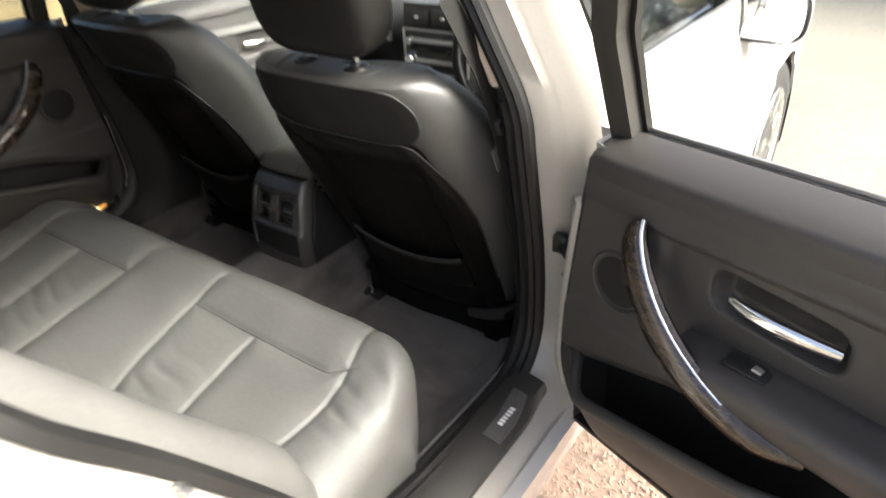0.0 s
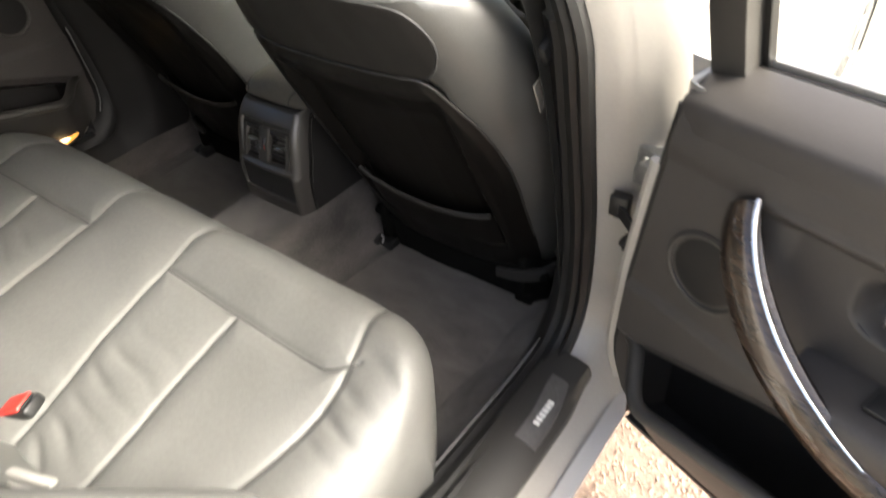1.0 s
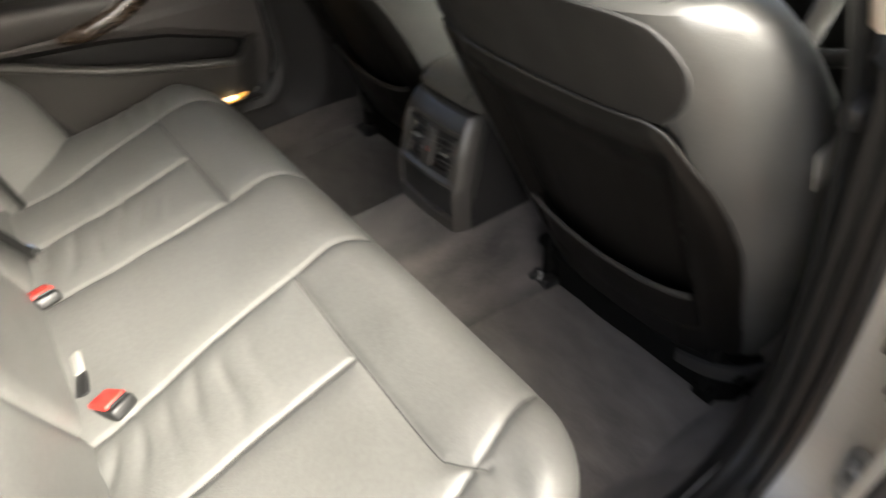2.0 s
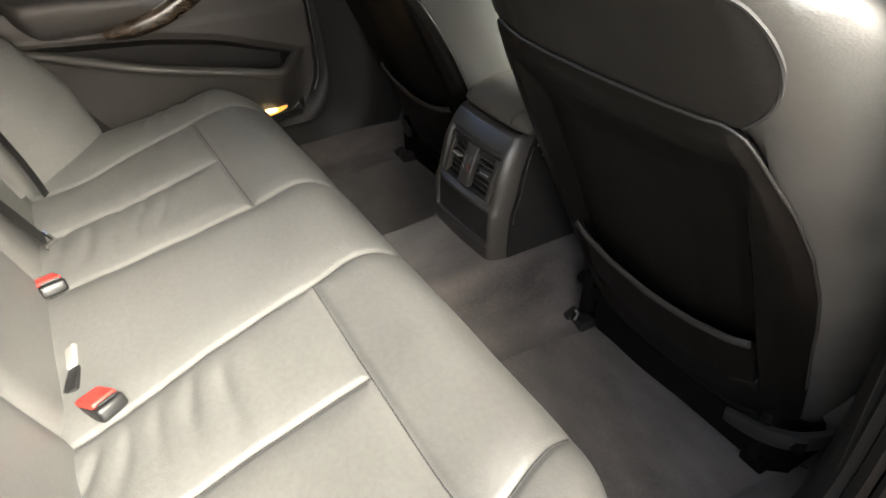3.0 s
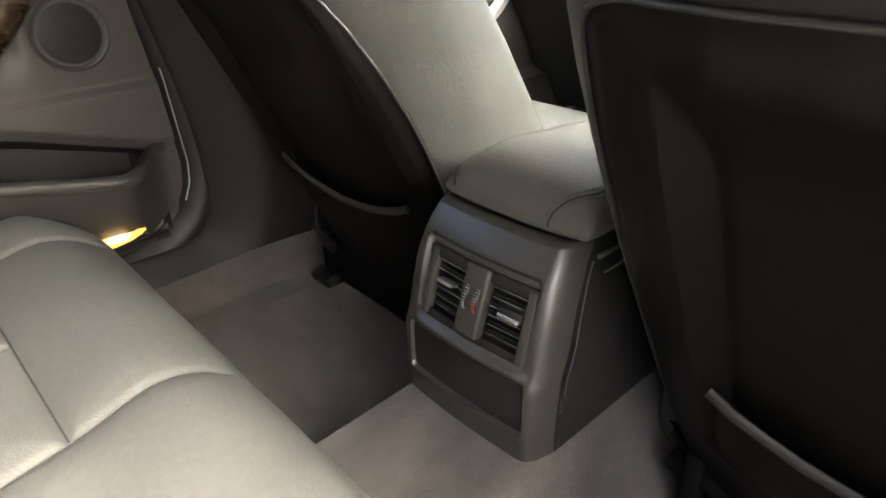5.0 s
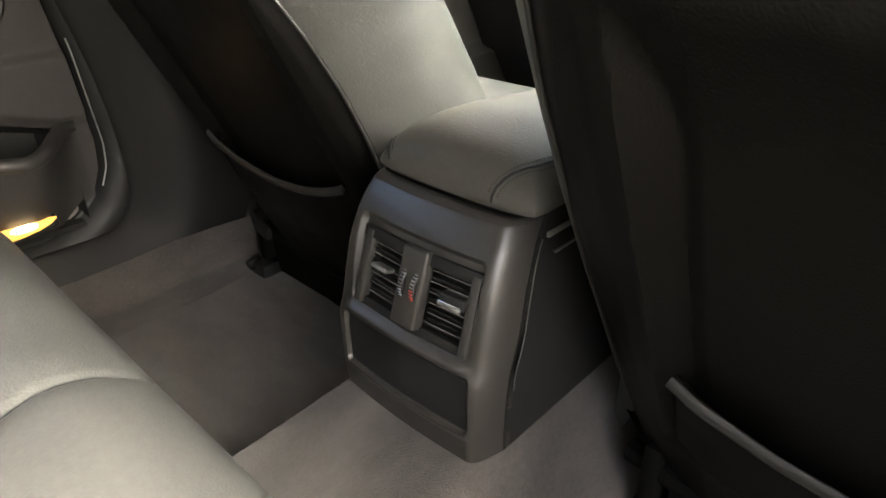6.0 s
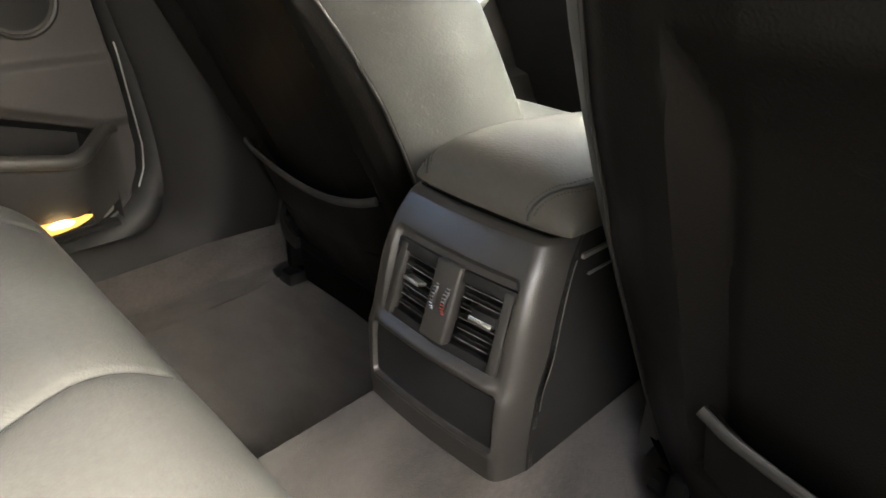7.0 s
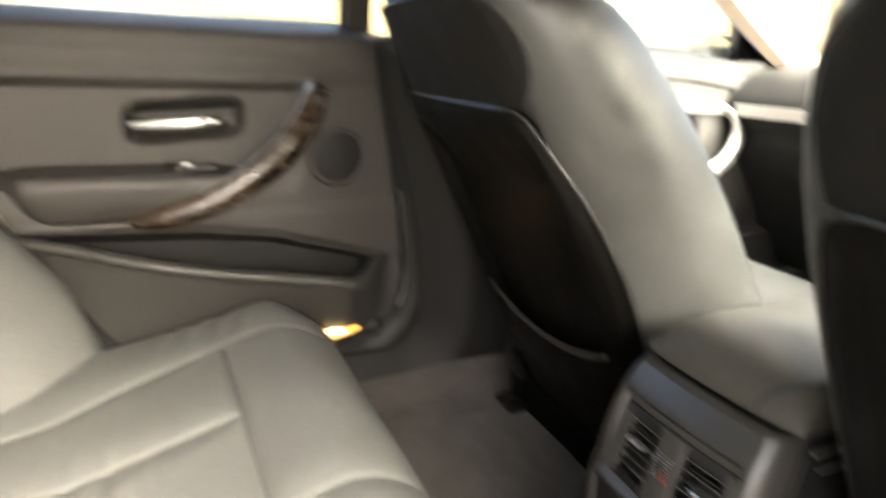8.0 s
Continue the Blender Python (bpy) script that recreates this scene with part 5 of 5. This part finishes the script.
    P("window_frame", sweep(smooth_path(top, 7), [(-0.022, -0.016), (0.020, -0.016), (0.022, 0.012), (0.008, 0.016), (-0.020, 0.014)], up=(-1, 0, -0.3)), PLASTIC, "black window frame", sharp=50)
    P("outer_frame", sweep([p + Vector((0.022, 0, 0.004)) for p in smooth_path(top, 7)], [(-0.032, -0.006), (0.028, -0.006), (0.028, 0.006), (-0.032, 0.006)], up=(-1, 0, -0.3)), DEEP, "black outer window frame")
    if side < 0:
        edge = [(rear_front_edge(z), z) for z in np.linspace(0.975, 0.45, 30)] + [(0.0, 0.436), (-0.03, 0.412), (-0.075, 0.388), (-0.13, 0.372), (-0.22, 0.366), (-0.36, 0.37)]
        rows = []
        for k, (y, z) in enumerate(edge):
            y2, z2 = edge[min(k + 1, len(edge) - 1)]
            y1, z1 = edge[max(k - 1, 0)]
            d = Vector((y2 - y1, z2 - z1, 0)).normalized()
            n = Vector((-d.y, d.x, 0))
            rows.append([(x, y + n.x * o, z + n.y * o) for x, o in ((0.805, -0.040), (0.764, -0.010), (0.744, 0.006), (0.737, 0.016), (0.7295, 0.028), (0.729, 0.050), (0.731, 0.054))])
        # bright steel line painted in for the door seal's highlight
        P("edge_glint", tube([Vector((0.7415, rear_front_edge(z) + 0.004, z)) for z in np.linspace(0.70, 0.46, 30)], 0.0014, 8, up=(1, 0, 0)), STEEL, "thin bright line for the highlight on the door seal")
        P("lip_seal", slab(rows, (0.006, 0, 0)), RUBBER, "black rubber lip seal")
        rows = []
        for k in np.linspace(0, 1, 9):
            z = 0.985 + 0.30 * k
            a = table(z, [0.98, 1.06, 1.18, 1.29], [-0.80, -0.825, -0.805, -0.66])
            b = table(z, [0.98, 1.095, 1.195, 1.29], [-0.05, -0.062, -0.08, -0.25])
            rows.append([(0.822 + lean(z) * 1.05, y, z) for y in np.linspace(a, b, 9)])
        P("window_pane", slab(rows, (-0.004, 0, 0)), GLASS).visible_shadow = False
    P("lock_pin", shifted(lathe([(0.0, 0.0), (0.004, 0.0), (0.0045, 0.008), (0.003, 0.013), (0.0, 0.014)], 10), 0.782, -0.66, 1.014), DEEP)
    door.rotation_euler = Matrix.Rotation(radians(angle), 3, Vector((0.016, -0.016, 1.0))).to_euler()
    door.location += Vector((0, shift, sag))
    return door


rear_door(1, 70, 0.0, -0.029, "open white rear door with a grey-black panel, wood grip and map pocket")
rear_door(-1, 0, -0.010, 0.013, "closed white rear door with a grey-black panel, wood grip and map pocket")
# check strap and courtesy lamp beside the openings
check = thing("door_check_strap", (0.80, 0.05, 0.69), "black steel door check strap between pillar and open door", "check strap")
part("bracket", block((0.030, 0.022, 0.038), 0.004, 2, (0.800, 0.058, 0.692)), DEEP, check)
part("strap_arm", sweep([Vector((0.80, 0.052, 0.690)), Vector((0.835, 0.024, 0.684)), Vector((0.872, 0.004, 0.678))], [(-0.003, -0.009), (0.003, -0.009), (0.003, 0.009), (-0.003, 0.009)]), DEEP, check)
boot = thing("cable_boot", (0.83, 0.06, 0.60), "ribbed black rubber cable boot beside the door hinge", "cable boot")
part("bellows", tube(smooth_path([(0.815, 0.072, 0.625), (0.845, 0.050, 0.615), (0.878, 0.028, 0.60)], 10), 0.019, 12, taper=lambda t: 0.85 + 0.15 * math.sin(t * 40)), RUBBER, boot)
striker = thing("door_striker", (0.775, -0.768, 0.80), "steel door lock striker loop on the white jamb", "lock striker")
part("striker_plate", block((0.05, 0.010, 0.044), 0.003, 2, (0.79, -0.766, 0.804), pose(0, 0, 0, 35)), SHADED_PAINT, striker)
part("striker_loop", tube(smooth_path([(0.778, -0.768, 0.806), (0.778, -0.757, 0.817), (0.800, -0.757, 0.817), (0.80, -0.768, 0.806)], 5), 0.005, 8, up=(1, 0, 0)), STEEL, striker, "steel loop")
lamp = thing("door_courtesy_lamp", (-0.725, -0.128, 0.435), "small amber courtesy lamp glowing low on the closed door", "courtesy lamp")
tilt = pose(0, 0, 0, 0, -24, 0)
part("lamp_housing", block((0.034, 0.092, 0.034), 0.006, 2, (-0.733, -0.128, 0.448), tilt), DEEP, lamp)
part("lens", shifted(moved(loft([[(0.005 * math.cos(a) * k, y, 0.006 * (1 - k) + 0.012 * math.sin(a) * k) for a in np.linspace(0, 2 * math.pi, 15)[:-1]] for y, k in ((-0.040, 0.75), (-0.036, 1.0), (-0.01, 0.95), (0.015, 0.75), (0.035, 0.42), (0.043, 0.12))]), tilt), -0.7155, -0.127, 0.4485), LAMP_ON, lamp, "glowing amber lens")
part("bulb_glow", shifted(moved(pillow(0.006, 0.040, 0.012, 0.8), tilt), -0.7105, -0.133, 0.4525), BULB, lamp, "bright lamp core")


def front_door(side, label):
    door = thing("front_door", (side * 0.85, 1.16, 0.33), label, "car door", group="front doors")
    hand = (lambda s: s) if side > 0 else mirrored
    P = lambda name, shape, mat, lab="", parent=None, sharp=38: part(name, hand(shape), mat, parent or door, lab, sharp=sharp)
    front = lambda z: table(z, [0.31, 0.45, 0.8, 0.99], [1.13, 1.16, 1.165, 1.14])
    back = lambda z: table(z, [0.31, 0.45, 0.65, 0.80, 0.99], [0.155, 0.165, 0.155, 0.145, 0.135])
    rows = []
    for z in np.linspace(0.318, 0.985, 34):
        rows.append([(body_x(y, z) + lean(z), y, z) for y in np.linspace(back(z), front(z), 50)])
    P("outer_skin", slab(rows, (-0.012, 0, 0)), PAINT, "white outer door skin")
    rows = []
    for z in np.linspace(0.40, 0.956, 60):
        row = []
        for y in np.linspace(back(z) + 0.03, 1.09, 80):
            x = 0.742 + 0.030 * ease(rounded(y, z, 0.655, 0.800, 0.10, 0.045, 0.014), 0.0, 0.012)
            x -= 0.045 * ease(z, 0.64, 0.66) * (1 - ease(z, 0.70, 0.72)) * (1 - ease(y, 0.55, 0.70))
            x -= 0.04 * (1 - ease(z, 0.54, 0.56)) * ease(z, 0.40, 0.43)
            row.append((x, y, z))
        rows.append(row)
    P("inner_panel", slab(rows, (0.02, 0, 0)), TRIM, "grey-black moulded door panel", sharp=50)
    rings = []
    for y in np.linspace(0.08, 1.10, 24):
        base = 0.957 - 0.035 * ease(y, 0.62, 0.95)
        rings.append([(x, y, base + z) for x, z in ((0.748, -0.042), (0.7345, -0.036), (0.733, -0.026), (0.738, -0.010), (0.750, 0.010), (0.775, 0.026), (0.798, 0.032), (0.806, 0.026), (0.806, -0.042))])
    P("belt_cap", loft(rings), TRIM, "grey-black soft top rail")
    P("trim_strip", sweep([Vector((0.735, y, 0.866 - 0.045 * max(0, y - 0.45))) for y in np.linspace(0.20, 0.835, 18)], [(-0.004, -0.011), (0.003, -0.011), (0.003, 0.011), (-0.004, 0.011)]), SILVER, "satin silver trim strip")
    P("inside_handle", sweep(smooth_path([(0.756, 0.595, 0.797), (0.742, 0.63, 0.795), (0.740, 0.67, 0.792), (0.750, 0.71, 0.790)], 6), round_section(0.006, 0.011, 10)), CHROME, "bright chrome inside handle", sharp=60)
    grip = P("pull_grip", sweep(smooth_path([(0.735, 0.815, 0.850), (0.714, 0.838, 0.825), (0.702, 0.838, 0.780), (0.698, 0.79, 0.725), (0.706, 0.70, 0.680), (0.72, 0.58, 0.665)], 6), round_section(0.011, 0.017, 10), up=(0, 0.75, -0.66)), SILVER, "silver curved pull grip", sharp=60)
    P("belt_moulding", sweep([Vector((0.834, y, 0.986 - 0.004 * y)) for y in np.linspace(0.08, 1.13, 16)], [(-0.007, -0.012), (0.006, -0.012), (0.004, 0.008), (-0.006, 0.010)]), SILVER, "bright outer belt moulding")
    top = [(0.806, 0.135, 0.985), (0.76, 0.118, 1.09), (0.708, 0.10, 1.20), (0.668, 0.10, 1.29), (0.66, 0.22, 1.292), (0.676, 0.34, 1.265), (0.712, 0.62, 1.17), (0.765, 0.92, 1.04), (0.806, 1.09, 0.965)]
    P("window_frame", sweep(smooth_path(top, 7), [(-0.022, -0.018), (0.022, -0.018), (0.022, 0.016), (-0.022, 0.016)], up=(-1, 0, -0.3)), GLOSSBLACK, "black window frame", sharp=50)
    rows = []
    for k in np.linspace(0, 1, 9):
        z = 0.970 + 0.32 * k
        rows.append([(0.826 + lean(z) * 1.06, y, z) for y in np.linspace(table(z, [0.97, 1.09, 1.20, 1.29], [0.135, 0.118, 0.10, 0.10]), table(z, [0.97, 1.04, 1.17, 1.265, 1.30], [1.08, 0.92, 0.62, 0.34, 0.12]), 9)])
    P("window_pane", slab(rows, (-0.004, 0, 0)), GLASS).visible_shadow = False
    grab = [(body_x(y, 0.79) + d, y, 0.79 + 0.012 * (y - 0.22)) for y, d in ((0.215, -0.004), (0.225, 0.016), (0.26, 0.030), (0.32, 0.033), (0.38, 0.030), (0.415, 0.016), (0.425, -0.004))]
    P("outer_handle", sweep(smooth_path(grab, 5), round_section(0.006, 0.0125, 10)), PAINT, "white outer door handle", sharp=60)
    # outside mirror
    P("mirror_corner", slab([[(0.800, 0.90 + 0.17 * k, 0.950 + (1 - k) * 0.13 * t) for k in np.linspace(0, 1, 6)] for t in np.linspace(0, 1, 4)], (0.03, 0, 0)), DEEP, "black mirror corner piece")
    m = Matrix.Translation((0.900, 1.045, 0.948)) @ pose(0, 0, 0, 0, 0, 6)
    shell = []
    for d, k in ((-0.042, 0.95), (-0.036, 1.0), (0.0, 1.0), (0.035, 0.92), (0.062, 0.72), (0.078, 0.42), (0.083, 0.12)):
        shell.append([m @ Vector((0.118 * k * math.copysign(abs(math.cos(a)) ** 0.6, math.cos(a)), d, 0.072 * k * math.copysign(abs(math.sin(a)) ** 0.6, math.sin(a)) * (1.0 + 0.12 * math.cos(a)))) for a in np.linspace(0, 2 * math.pi, 33)[:-1]])
    mirror = P("mirror_housing", loft(shell), PAINT, "white door mirror housing", sharp=55)
    P("mirror_rim", sweep([m @ Vector((0.112 * math.copysign(abs(math.cos(a)) ** 0.6, math.cos(a)), -0.043, 0.067 * math.copysign(abs(math.sin(a)) ** 0.6, math.sin(a)) * (1.0 + 0.12 * math.cos(a)))) for a in np.linspace(0, 2 * math.pi, 33)[:-1]], round_section(0.005, 0.006, 8), up=(0, 1, 0), closed=True), DEEP, "black mirror rim", parent=mirror)
    P("mirror_glass", slab([[tuple(m @ Vector((0.104 * u * (1 - 0.25 * t ** 4), -0.0455 + 0.005 * (t - 1), 0.058 * t * (1 + 0.12 * u)))) for u in np.linspace(-1, 1, 9)] for t in np.linspace(-1, 1, 7)], (0, 0.003, 0)), MIRROR, "silvered mirror glass", parent=mirror)
    P("mirror_arm", sweep([Vector((0.83, 1.02, 0.945)), Vector((0.90, 1.03, 0.935)), Vector((0.95, 1.05, 0.935))], round_section(0.03, 0.016, 10)), DEEP, parent=mirror)
    return door


front_door(1, "closed white front door with a door mirror")
front_door(-1, "closed white front door with silver inner trim and a door mirror")


# ---- dashboard and steering wheel ----
dash = thing("dashboard", (0, 1.0, 0.43), "black dashboard with a silver-trimmed centre stack", "dashboard")
rings = []
for x in np.linspace(-0.735, 0.735, 36):
    hood = 0.03 * math.exp(-((x - 0.40) / 0.16) ** 2)
    end = 0.02 * (abs(x) / 0.735) ** 4 - 0.105 * ease(abs(x), 0.14, 0.42)
    rings.append([(x, p.x - end, p.y) for p in smooth_path([(0.93, 0.50, 0), (0.86, 0.64, 0), (0.785, 0.755, 0), (0.772, 0.80, 0), (0.748, 0.835, 0), (0.745, 0.868, 0), (0.770, 0.905 + hood, 0), (0.83, 0.935 + hood, 0), (1.00, 0.95, 0), (1.20, 0.935, 0), (1.24, 0.60, 0), (1.0, 0.45, 0)], 3, True)])
part("dash_pad", loft(rings), DASH, dash, "black soft dashboard top", sharp=50)
part("trim_strip", sweep([Vector((x, 0.740 - 0.02 * (abs(x) / 0.735) ** 4 + 0.105 * ease(abs(x), 0.14, 0.42), 0.850)) for x in np.linspace(-0.705, -0.17, 24)], [(-0.004, -0.013), (0.006, -0.013), (0.006, 0.013), (-0.004, 0.013)]), SILVER, dash, "satin silver dashboard strip")
stack = part("stack_panel", loft([[(0.018 + sx, 0.752 + d, z) for sx, d in ((-0.132 * k, 0.0), (-0.125 * k, -0.018), (0.125 * k, -0.018), (0.132 * k, 0.0), (0.132 * k, 0.08), (-0.132 * k, 0.08))] for z, k in ((0.66, 0.9), (0.735, 0.97), (0.76, 1.0), (0.88, 1.0), (0.955, 0.96), (0.965, 0.94))]), PLASTIC, dash, "black centre stack")
part("stack_frame", join(*[sweep(pts, [(-0.003, -0.004), (0.003, -0.004), (0.003, 0.004), (-0.003, 0.004)], up=(0, 1, 0)) for pts in ([Vector((-0.102, 0.732, 0.75)), Vector((0.138, 0.732, 0.75))], [Vector((-0.105, 0.732, 0.885)), Vector((0.141, 0.732, 0.885))], [Vector((-0.104, 0.732, 0.75)), Vector((-0.106, 0.732, 0.885))], [Vector((0.140, 0.732, 0.75)), Vector((0.142, 0.732, 0.885))])]), SILVER, stack, "silver frame")
part("radio_strip", block((0.215, 0.010, 0.014), 0.003, 2, (0.018, 0.731, 0.852)), SILVER, stack, "silver radio button strip")
part("display", block((0.205, 0.006, 0.020), 0.002, 2, (0.018, 0.732, 0.825)), GLOSSBLACK, stack, "black display strip")
part("climate_strip", block((0.205, 0.010, 0.013), 0.003, 2, (0.018, 0.731, 0.788)), SILVER, stack, "silver climate button strip")
part("lower_display", block((0.205, 0.006, 0.013), 0.002, 2, (0.018, 0.732, 0.766)), DEEP, stack)
for x, z, r in ((-0.075, 0.792, 0.017), (0.112, 0.792, 0.014), (-0.075, 0.850, 0.012)):
    part("rotary_knob", moved(lathe([(0.0, 0.022), (r * 0.85, 0.022), (r, 0.018), (r, 0.002), (r * 1.1, 0.0)], 28), Matrix.Translation((x, 0.729, z)) @ pose(0, 0, 0, 90)), CHROME, stack, "bright rotary knob")
for x in (-0.045, 0.055):
    v = part("centre_vent", block((0.092, 0.012, 0.046), 0.004, 2, (x, 0.733, 0.925)), DEEP, stack, "black centre air vent")
    for k in range(4):
        part("slat", block((0.084, 0.006, 0.002), 0.0006, 1, (x, 0.7265, 0.911 + 0.0095 * k)), TRIM, v)
    part("tab", block((0.016, 0.008, 0.006), 0.002, 1, (x, 0.723, 0.9255)), SILVER, v, "silver louvre tab")
part("hazard_panel", block((0.016, 0.008, 0.046), 0.003, 2, (0.125, 0.733, 0.925)), SILVER, stack, "silver button column")
part("instrument_panel", slab([[(0.40 + 0.16 * u, 0.86 - 0.02 * u * u, 0.86 + 0.085 * t) for u in np.linspace(-1, 1, 9)] for t in np.linspace(0, 1, 4)], (0, 0.01, 0)), GLOSSBLACK, dash, "black instrument panel")

wheel_m = Matrix.Translation((0.385, 0.60, 0.905)) @ pose(0, 0, 0, 66, 0, 0)
steer = thing("steering_wheel", (0.385, 0.60, 0.905), "black leather steering wheel with dark spokes", "steering wheel")
part("rim", tube([wheel_m @ Vector((0.185 * math.cos(a), 0.185 * math.sin(a), 0)) for a in np.linspace(0, 2 * math.pi, 49)[:-1]], 0.0155, 12, up=wheel_m.to_3x3() @ Vector((0, 0, 1)), closed=True), SHADED_VINYL, steer, "black leather rim")
part("hub", moved(pillow(0.15, 0.12, 0.06, 0.6), wheel_m @ pose(0, 0, -0.01)), PLASTIC, steer, "black airbag hub")
for a in (0, 180, 270):
    d = Vector((math.cos(radians(a)), math.sin(radians(a)), 0))
    part("spoke", sweep([wheel_m @ (d * 0.06 + Vector((0, 0, -0.012))), wheel_m @ (d * 0.12 + Vector((0, 0, -0.008))), wheel_m @ (d * 0.18)], round_section(0.020, 0.006, 10), up=wheel_m.to_3x3() @ Vector((0, 0, 1))), PLASTIC, steer, "dark spoke")
part("column", tube([wheel_m @ Vector((0, 0, -0.02)), wheel_m @ Vector((0, 0, -0.24))], 0.045, 14, up=(1, 0, 0)), PLASTIC, steer)
# driver's belt hanging inside the middle pillar
for s in (1, -1):
    fb = thing("seat_belt", (s * 0.69, 0.06, 0.8), "black front seat belt hanging beside the middle pillar", "seat belt", group="front seat belts")
    part("webbing", sweep(smooth_path([(s * 0.640, -0.07, 1.16), (s * 0.672, 0.0, 1.0), (s * (0.690 if s > 0 else 0.714), 0.05, 0.80), (s * (0.695 if s > 0 else 0.712), 0.10, 0.5), (s * 0.69, 0.12, 0.36)], 6), [(-0.023, -0.0008), (0.023, -0.0008), (0.023, 0.0008), (-0.023, 0.0008)], up=(s, 0, 0.2)), WEBBING, fb)
    part("belt_label", block((0.003, 0.034, 0.055), 0.001, 1, (s * 0.664, 0.050, 0.848), pose(0, 0, 0, 24, 0, 0)), TAG, fb, "pale cloth belt label")
    part("tongue", block((0.020, 0.05, 0.03), 0.005, 2, (s * 0.682, 0.03, 0.93), pose(0, 0, 0, 25)), DEEP, fb, "black belt tongue")


# ---- wheels ----
def road_wheel():
    w = thing("wheel", (0, 0, 0), "alloy wheel with a black tyre standing on the ground", "wheel", group="road wheels")
    turn = pose(0, 0, 0, 0, 90, 0)
    tyre = part("tyre", moved(lathe([(0.215, -0.10), (0.25, -0.112), (0.295, -0.110), (0.317, -0.096), (0.325, -0.06), (0.326, 0.0), (0.325, 0.06), (0.317, 0.096), (0.295, 0.110), (0.25, 0.112), (0.215, 0.10)], 56), turn), TYRE, w, "black tyre")
    rim = part("rim", moved(lathe([(0.214, 0.10), (0.226, 0.106), (0.222, 0.112), (0.210, 0.104), (0.200, 0.08), (0.195, -0.08), (0.214, -0.10)], 56), turn), ALLOY, w, "silver alloy rim")
    for k in range(10):
        a = 2 * math.pi * k / 10
        c, s = math.cos(a), math.sin(a)
        part("spoke", moved(sweep([Vector((0.04 * c, 0.04 * s, 0.078)), Vector((0.12 * c, 0.12 * s, 0.092)), Vector((0.206 * c, 0.206 * s, 0.096))], [(-0.013, -0.012), (0.013, -0.012), (0.010, 0.008), (-0.010, 0.008)]), turn), ALLOY, rim)
    part("hub_cap", moved(lathe([(0.0, 0.102), (0.028, 0.100), (0.033, 0.092), (0.06, 0.080), (0.06, 0.02), (0.0, 0.02)], 28), turn), ALLOY, rim)
    part("brake_disc", moved(lathe([(0.0, 0.03), (0.16, 0.03), (0.16, 0.01), (0.0, 0.01)], 36), turn), STEEL, w)
    return w


first = road_wheel()
first.matrix_basis = pose(0.775, FRONT_AXLE, 0.326)
for x, y, rz in ((-0.775, FRONT_AXLE, 180), (0.775, REAR_AXLE, 0), (-0.775, REAR_AXLE, 180)):
    copy_thing(first, pose(x, y, 0.326, 0, 0, rz))


# ---- trees across the way ----
def tree(at, height, seed):
    rng = random.Random(seed)
    x, y = at
    t = thing("tree", (x, y, 0), "leafy green tree beyond the parked car", "tree", group="trees")
    trunk = [Vector((x + 0.15 * math.sin(k * 2 + seed), y + 0.12 * math.cos(k * 1.7), height * 0.62 * k)) for k in np.linspace(0, 1, 8)]
    limbs = [tube(trunk, 0.16, 8, up=(1, 0, 0), taper=lambda v: 1 - 0.75 * v)]
    tips = []
    for k in range(11):
        a, h = rng.uniform(0, 2 * math.pi), rng.uniform(0.16, 0.62) * height
        base = Vector((x, y, h))
        tip = base + Vector((math.cos(a), math.sin(a), 0)) * rng.uniform(0.16, 0.32) * height + Vector((0, 0, rng.uniform(0.10, 0.34) * height))
        limbs.append(tube(smooth_path([base, (base + tip) / 2 + Vector((0, 0, -0.1)), tip], 3), 0.06, 6, up=(1, 0, 0.1), taper=lambda v: 1 - 0.8 * v))
        tips += [tip, (base + tip * 2) / 3]
    part("trunk", join(*limbs), BARK, t)
    verts, faces = [], []
    for tip in tips:
        for _ in range(130):
            c = tip + Vector((rng.gauss(0, 0.10), rng.gauss(0, 0.10), rng.gauss(0, 0.075))) * height
            a, b, r = rng.uniform(0, 6.3), rng.uniform(-0.9, 0.9), rng.uniform(0.05, 0.10)
            u = Vector((math.cos(a), math.sin(a), b)).normalized() * r
            v = u.cross(Vector((rng.uniform(-1, 1), rng.uniform(-1, 1), 1))).normalized() * r * 0.6
            k = len(verts)
            verts += [c - u, c + v, c + u, c - v]
            faces.append((k, k + 1, k + 2, k + 3))
    part("crown", (verts, faces), LEAF, t, flat=True)


for at, h, seed in (((2.7, 8.2), 4.6, 1), ((4.2, 9.4), 5.2, 2), ((5.8, 8.6), 4.8, 3), ((3.4, 11.5), 6.0, 4), ((2.4, -9.0), 5.0, 5), ((4.6, -10.5), 5.6, 6)):
    tree(at, h, seed)
